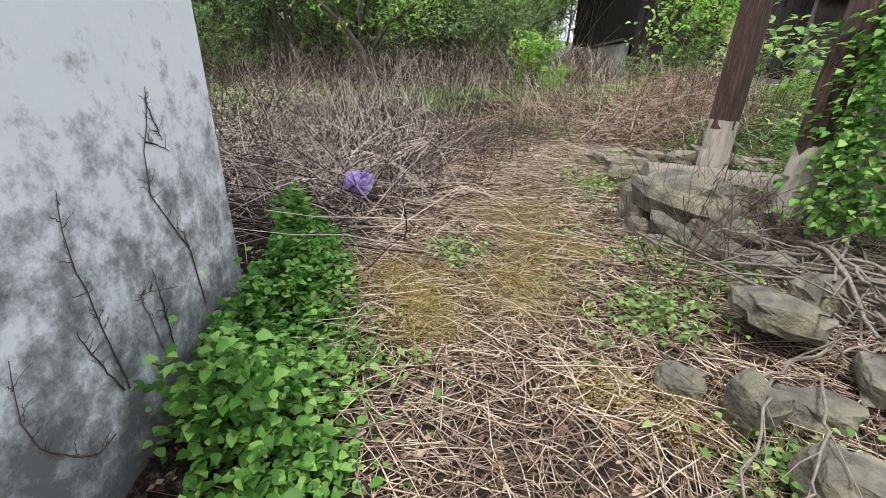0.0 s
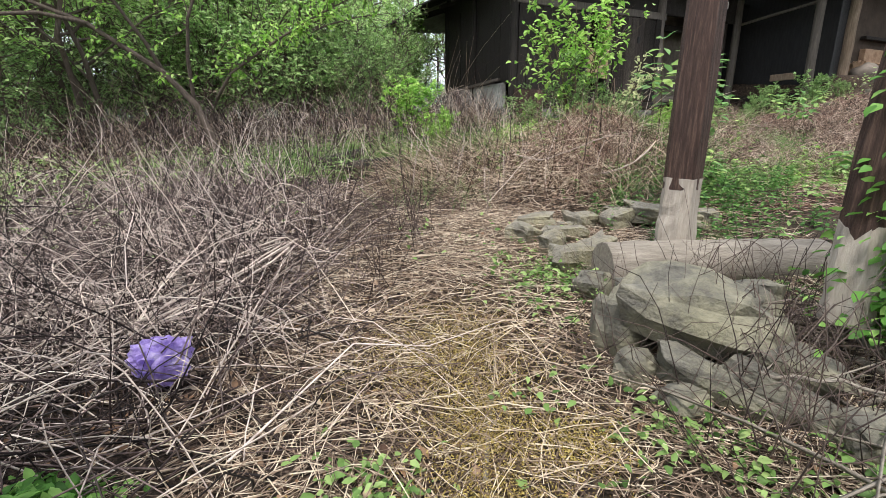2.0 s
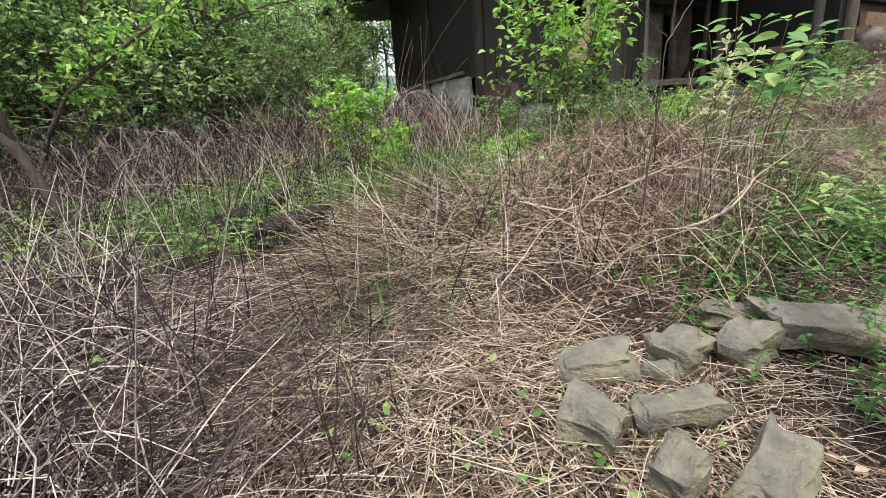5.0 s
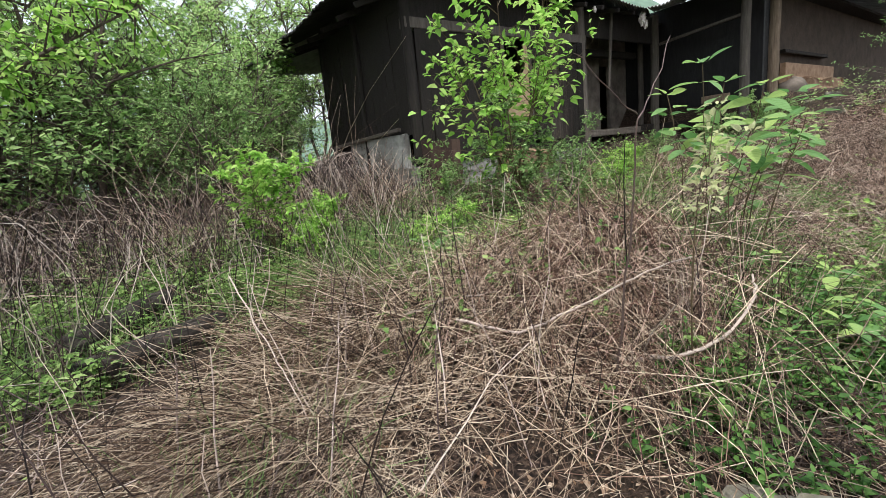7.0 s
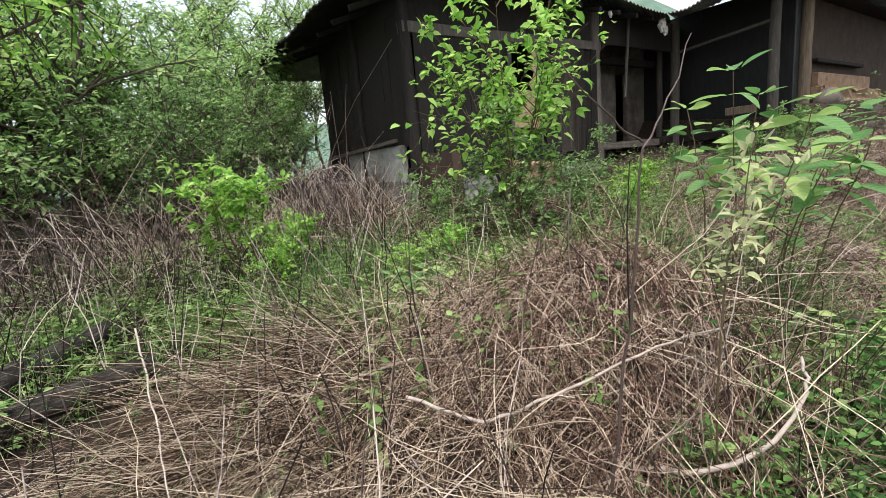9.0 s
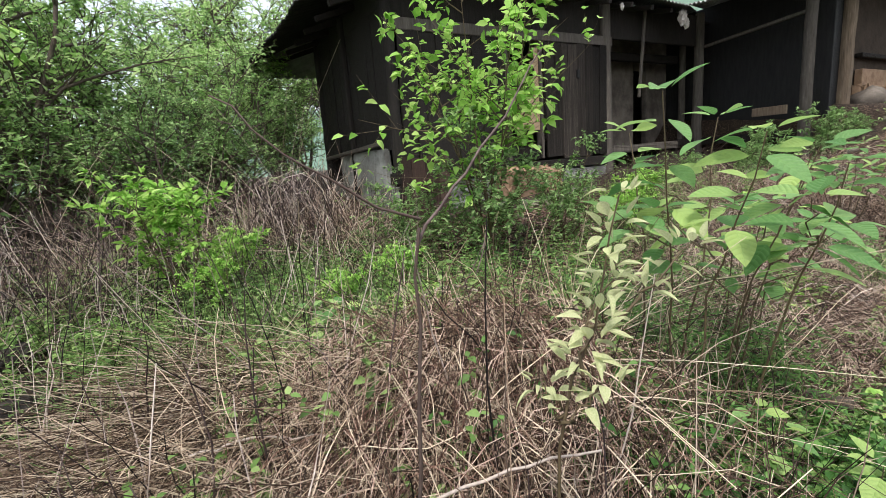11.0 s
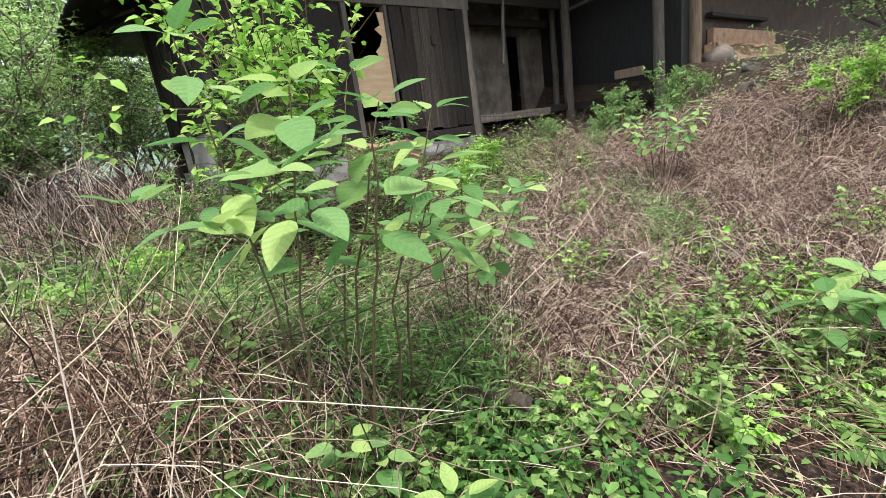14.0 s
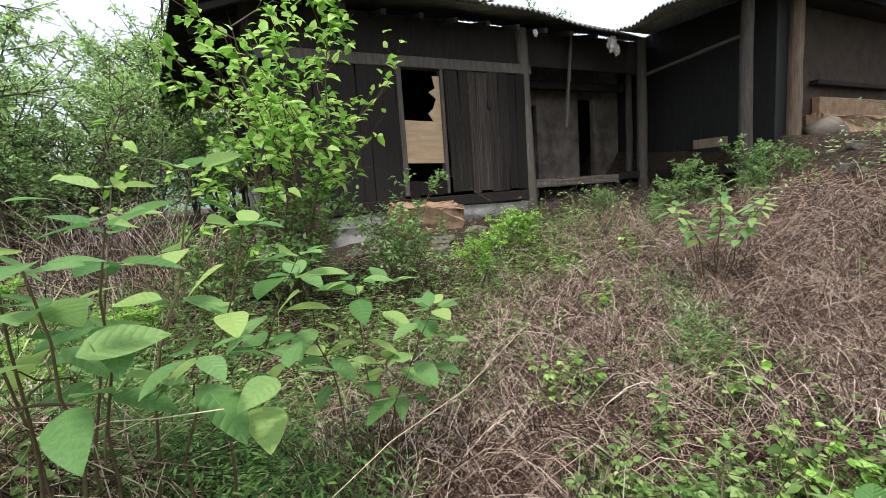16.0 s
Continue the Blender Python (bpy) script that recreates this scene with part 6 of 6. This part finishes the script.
stuff("vine_mound", stalks(n, blobs(n, [(3.5, 5.9, 0.5, 3), (3.1, 5.8, 0.5, 2), (3.9, 6.3, 0.4, 2)]), U(0.3, 0.75, n), U(55, 88, n), U(0.0018, 0.004, n), K=5, bend=0.2), M_MAT, "upright grey-brown dead stalks along the mound's foot", "brambles")
SLOPEMAT = [(7.4, 7.6, 1.3, 4), (8.6, 8.0, 1.2, 3), (6.3, 7.9, 0.9, 3), (5.5, 7.4, 0.8, 2.5), (5.2, 6.6, 0.5, 2), (6.4, 6.9, 0.8, 2), (7.2, 6.3, 0.9, 2), (9.8, 7.6, 1.0, 2), (7.0, 8.8, 0.9, 2), (8.6, 9.4, 0.8, 2), (9.4, 6.6, 1.0, 1.5), (4.7, 7.1, 0.5, 1.5)]
n = 9000
lumps = np.concatenate([np.concatenate([blobs(70, SLOPEMAT), rng.uniform(0.2, 0.42, (70, 1)), np.ones((70, 1))], 1), np.array(SLOPEMAT)])
stuff("dead_vines", arcs(n, blobs(n, lumps), U(0.15, 0.8, n), U(0.0, 0.34, n), U(0.001, 0.0027, n), K=7, lift=U(0, 0.08, n)), M_MAT, "matted grey-brown dead vines over the slope", "brambles")
n = 5200
stuff("dead_vines", arcs(n, blobs(n, SLOPEMAT), U(0.15, 0.7, n), U(0.0, 0.24, n), U(0.001, 0.0025, n), K=7, lift=U(0, 0.05, n)), M_RUST, "red-brown dead vines lying over the slope", "brambles")
n = 320
stuff("dead_vines", arcs(n, blobs(n, SLOPEMAT), U(0.3, 1.0, n), U(0.05, 0.32, n), U(0.0022, 0.0045, n), K=8), M_PALECANE, "pale bleached stems arching over the slope", "brambles")
# bleached canes through the brambles, and a sheaf of them that fans out from one root
n = 480
pos = np.concatenate([blobs(400, [(-1.3, 3.9, 1.2, 3), (-2.2, 4.7, 1.4, 3), (-0.9, 5.0, 0.8, 2), (-1.4, 6.2, 1.3, 2)]), patch(90, -4, -0.3, 3.2, 8)])
pos = pos[(pos[:, 0] < -0.15) & (pos[:, 1] > 2.5)]
n = len(pos)
stuff("brambles", arcs(n, pos, U(0.4, 1.5, n), U(0.02, 0.36, n), U(0.002, 0.0045, n), K=8, lift=U(0, 0.12, n)), M_PALECANE, "bleached pale canes arching through the brambles", "brambles")
n = 1500
pos = blobs(n, [(-1.3, 4.1, 1.2, 3), (-2.2, 4.9, 1.4, 3), (-0.8, 5.2, 0.8, 2), (-1.4, 6.4, 1.3, 2)])
pos = pos[(pos[:, 0] < -0.1) & (pos[:, 1] > 2.6)]
n = len(pos)
stuff("brambles", stalks(n, pos, U(0.25, 0.8, n), U(40, 88, n), U(0.0018, 0.0038, n), K=5, bend=0.25), M_CANE, "fine upright purple-grey twigs of the brambles", "brambles")


def cane_sheaf(x, y):
    root = new("cane_sheaf")
    z0 = float(ground_z(x, y))
    root.location = (x, y, z0)
    tagged(root, "sheaf of long pale cut canes fanning from one root", "canes")
    s = np.linspace(0, 1, 9)
    for k in range(10):
        a = radians(196 + 62 * k / 9 + rng.normal(0, 6))
        ln = rng.uniform(1.1, 2.0)
        cx, cy = 0.04 * rng.normal() + np.cos(a) * ln * s, 0.04 * rng.normal() + np.sin(a) * ln * s
        g = ground_z(x + cx, y + cy) - z0
        cz = np.maximum(g + 0.05, 0.3 - 0.06 * k / 9 + (g[-1] + rng.uniform(0.0, 0.22) - 0.3) * s + rng.normal(0, 0.008, 9))
        V, F = tubes(np.stack([cx, cy, cz], 1)[None], (rng.uniform(0.003, 0.007) * (1.1 - 0.5 * s))[None], 6)
        obj("cane", raw_mesh("cane", V, [F]), M_PALECANE, root)


cane_sheaf(-0.3, 4.5)


def bough(pts, r, material, label):
    """A single long bent stem lying over other growth."""
    L = np.array(pts, float)
    s = np.linspace(0, 1, 20)
    x = np.linspace(0, 1, len(L))
    C = np.stack([np.interp(s, x, L[:, j]) for j in range(3)], 1)
    for _ in range(2):
        C[1:-1] = (C[:-2] + C[1:-1] * 2 + C[2:]) / 4
    C += rng.normal(0, 0.004, C.shape)
    V, F = tubes((C - L[0])[None], (r * (1.05 - 0.6 * s))[None], 6)
    ob = obj("cane", raw_mesh("cane", V, [F]), material)
    ob.location = L[0]
    tagged(ob, label, "cane", "long canes")


for pts, r in [([(1.99, 6.43, 1.13), (2.21, 6.18, 1.06), (2.51, 6.06, 1.17), (2.80, 5.96, 1.31), (3.09, 5.86, 1.37)], 0.008),
               ([(2.62, 5.96, 0.91), (2.78, 5.70, 0.96), (2.98, 5.60, 1.06), (3.17, 5.60, 1.22), (3.27, 5.70, 1.27)], 0.011),
               ([(0.90, 7.17, 1.43), (1.02, 6.74, 1.19), (1.10, 6.41, 1.07), (1.15, 6.17, 0.96)], 0.0045),
               ([(1.81, 6.84, 1.06), (2.07, 6.73, 1.15), (2.39, 6.58, 1.16), (2.60, 6.40, 1.09)], 0.006),
               ([(2.82, 7.43, 1.31), (3.12, 7.31, 1.50), (3.31, 7.12, 1.45), (3.36, 6.90, 1.26), (3.26, 6.82, 1.01)], 0.006)]:
    bough(pts, r, M_PALECANE, "long bent pale cane resting on dead vines")

# leafy weeds over the slope and along the thicket
SLOPEWEED = [(5.75, 6.35, 0.3, 5), (5.5, 6.6, 0.2, 3), (6.1, 7.5, 0.2, 2.5), (6.4, 6.1, 0.35, 4), (6.9, 7.4, 0.25, 2), (5.2, 6.0, 0.25, 2.5), (6.9, 6.6, 0.35, 2), (7.4, 8.3, 0.3, 1.5), (6.2, 8.9, 0.4, 2.5), (6.8, 9.6, 0.5, 2.5), (7.6, 10.0, 0.6, 2), (5.6, 8.4, 0.3, 1.5), (5.9, 5.7, 0.25, 3), (7.6, 6.0, 0.4, 2), (6.4, 7.3, 1.2, 3)]
stuff("weeds", lobed_weeds(190, SLOPEWEED, 0.26, 0.05), M_WEED, "fresh green lobed weeds over brown stems", "weeds")
stuff("weeds", lobed_weeds(130, SLOPEWEED, 0.14, 0.032, per=7), M_BRIGHT, "small light green lobed weeds on the slope", "weeds")
stuff("weeds", lobed_weeds(420, [(-0.6, 8.8, 0.6, 3), (0.1, 9.0, 0.5, 2.5), (-0.5, 10.8, 0.9, 2), (-1.8, 9.6, 1.0, 2.5), (0.9, 10.0, 0.7, 2), (-0.2, 7.6, 0.35, 1.5), (0.9, 8.5, 0.3, 2), (2.2, 9.9, 0.8, 2), (3.2, 10.0, 0.8, 2), (4.0, 9.6, 0.7, 1.5)], 0.3, 0.06), M_WEED, "fresh green weeds before the thicket", "weeds")
stuff("weeds", lobed_weeds(300, [(2.0, 7.7, 0.3, 2), (1.2, 8.4, 0.3, 2), (2.9, 7.3, 0.4, 2), (3.5, 7.3, 0.4, 2), (4.3, 6.9, 0.4, 1.5), (3.9, 5.7, 0.5, 3), (4.5, 6.2, 0.4, 2)], 0.28, 0.045), M_WEED, "green weeds rising between dead vines", "weeds")
UNDER = [(4.15, 5.92), (3.77, 5.66), (3.24, 5.6), (2.91, 5.62), (3.5, 6.13), (4.38, 6.23), (3.85, 6.21), (3.47, 6.26), (3.84, 5.35), (3.86, 5.67), (4.62, 5.57), (3.93, 6.21)]
stuff("herbs", herbs(400, [(x, y, 0.26, 1) for x, y in UNDER], 0.3, 0.06, 0.55, fine=True), M_SHADEHERB, "dark green herbs filling the hollow below the mound, shade in their colour", "herbs")
stuff("weeds", lobed_weeds(90, [(x, y, 0.28, 1) for x, y in UNDER], 0.24, 0.055), M_WEED, "green lobed weeds in the hollow", "weeds")
HERBSPOTS = [(6.76, 9.02), (6.70, 8.33), (5.81, 7.27), (6.06, 6.81), (6.61, 6.90), (6.94, 10.15), (6.56, 10.35), (7.64, 9.13), (5.80, 8.20), (5.79, 7.27), (6.70, 7.28), (6.75, 9.06), (6.63, 8.25), (6.30, 6.26), (4.84, 5.99), (5.18, 5.78), (7.38, 6.20), (7.47, 6.40)]
stuff("herbs", herbs(90, [(x, y, 0.1, 1) for x, y in HERBSPOTS], 0.42, 0.075, 0.6, nodes=6, fine=True, radius=0.0025), M_WEED, "separate leafy green herbs standing on the slope", "herbs")
stuff("weeds", lobed_weeds(75, [(x, y, 0.13, 1) for x, y in HERBSPOTS], 0.34, 0.06), M_BRIGHT, "light green lobed seedlings on the slope", "weeds")
stuff("weeds", clump_leaves(130, [(6.97, 7.64, 0.12, 1), (7.23, 8.01, 0.12, 1), (6.94, 7.50, 0.12, 1), (8.45, 9.83, 0.12, 1)], 0.5, 0.04, 0.25, per=22, spread=0.05, fine=False), M_GREY, "pale feathery weeds standing in dead vines", "weeds")
# brown brush in front of the thicket
n = 2900
pos = np.concatenate([patch(1800, -6.5, 1.4, 9.2, 11.6), blobs(1100, [(-1.6, 10.6, 1.0, 2), (-3.2, 9.8, 1.2, 2), (0.3, 11.4, 0.8, 1.5), (2.2, 11.2, 0.5, 2)])])
stuff("brush", stalks(n, pos, U(0.6, 1.9, n), U(15, 82, n), U(0.002, 0.005, n), K=6, bend=0.5), M_MAT, "grey-brown dead brush along the thicket", "brushwood")
n = 1100
pos = np.concatenate([patch(600, -6.0, 1.2, 9.0, 11.4), blobs(500, [(2.3, 10.7, 0.5, 3), (-1.6, 10.4, 1.0, 2)])])
stuff("brush", arcs(n, pos, U(0.5, 1.4, n), U(0.2, 1.0, n), U(0.002, 0.005, n), K=8), M_CANE, "looping dead creepers hung over the brush", "brushwood")
# thin dark twigs before the stones
n = 150
pos = blobs(n, [(1.5, 2.75, 0.3, 3), (1.75, 2.6, 0.3, 3), (2.0, 2.9, 0.3, 2), (1.35, 3.2, 0.2, 1.5), (1.3, 2.4, 0.2, 1), (2.0, 3.3, 0.3, 1)])
stuff("dark_twigs", stalks(n, pos, U(0.3, 0.85, n), U(35, 82, n), U(0.0016, 0.0038, n), K=6, bend=0.2), M_TWIG, "thin dark maroon twigs before the stones", "twigs")
n = 90
pos = blobs(n, [(1.9, 2.8, 0.3, 3), (2.1, 3.2, 0.3, 2), (1.7, 2.55, 0.3, 2)])
stuff("dead_vines", arcs(n, pos, U(0.2, 0.6, n), U(0.05, 0.4, n), U(0.0014, 0.003, n), K=7, lift=U(0.05, 0.2, n)), M_TWIG, "dark maroon dead vines over the stones", "brambles")

# far wooded hill behind the thicket
def hill(x, y, rx, ry, h, name):
    bm = bmesh.new()
    bmesh.ops.create_grid(bm, x_segments=60, y_segments=30, size=1)
    for w in bm.verts:
        r = math.hypot(w.co.x, w.co.y)
        k = max(0.0, 1 - r) ** 1.2
        w.co = Vector((w.co.x * rx, w.co.y * ry, h * k + 1.2 * noise.noise(w.co * 14) * (k > 0) + (-3 if k == 0 else 0)))
    ob = part(name, bm, M_HILL, None)
    ob.location = (x, y, 0)
    tagged(ob, "hazy blue-green wooded hill far away", "hill", kind="structure")


hill(-20, 160, 160, 60, 26, "backdrop")
hill(110, 120, 90, 70, 50, "backdrop")
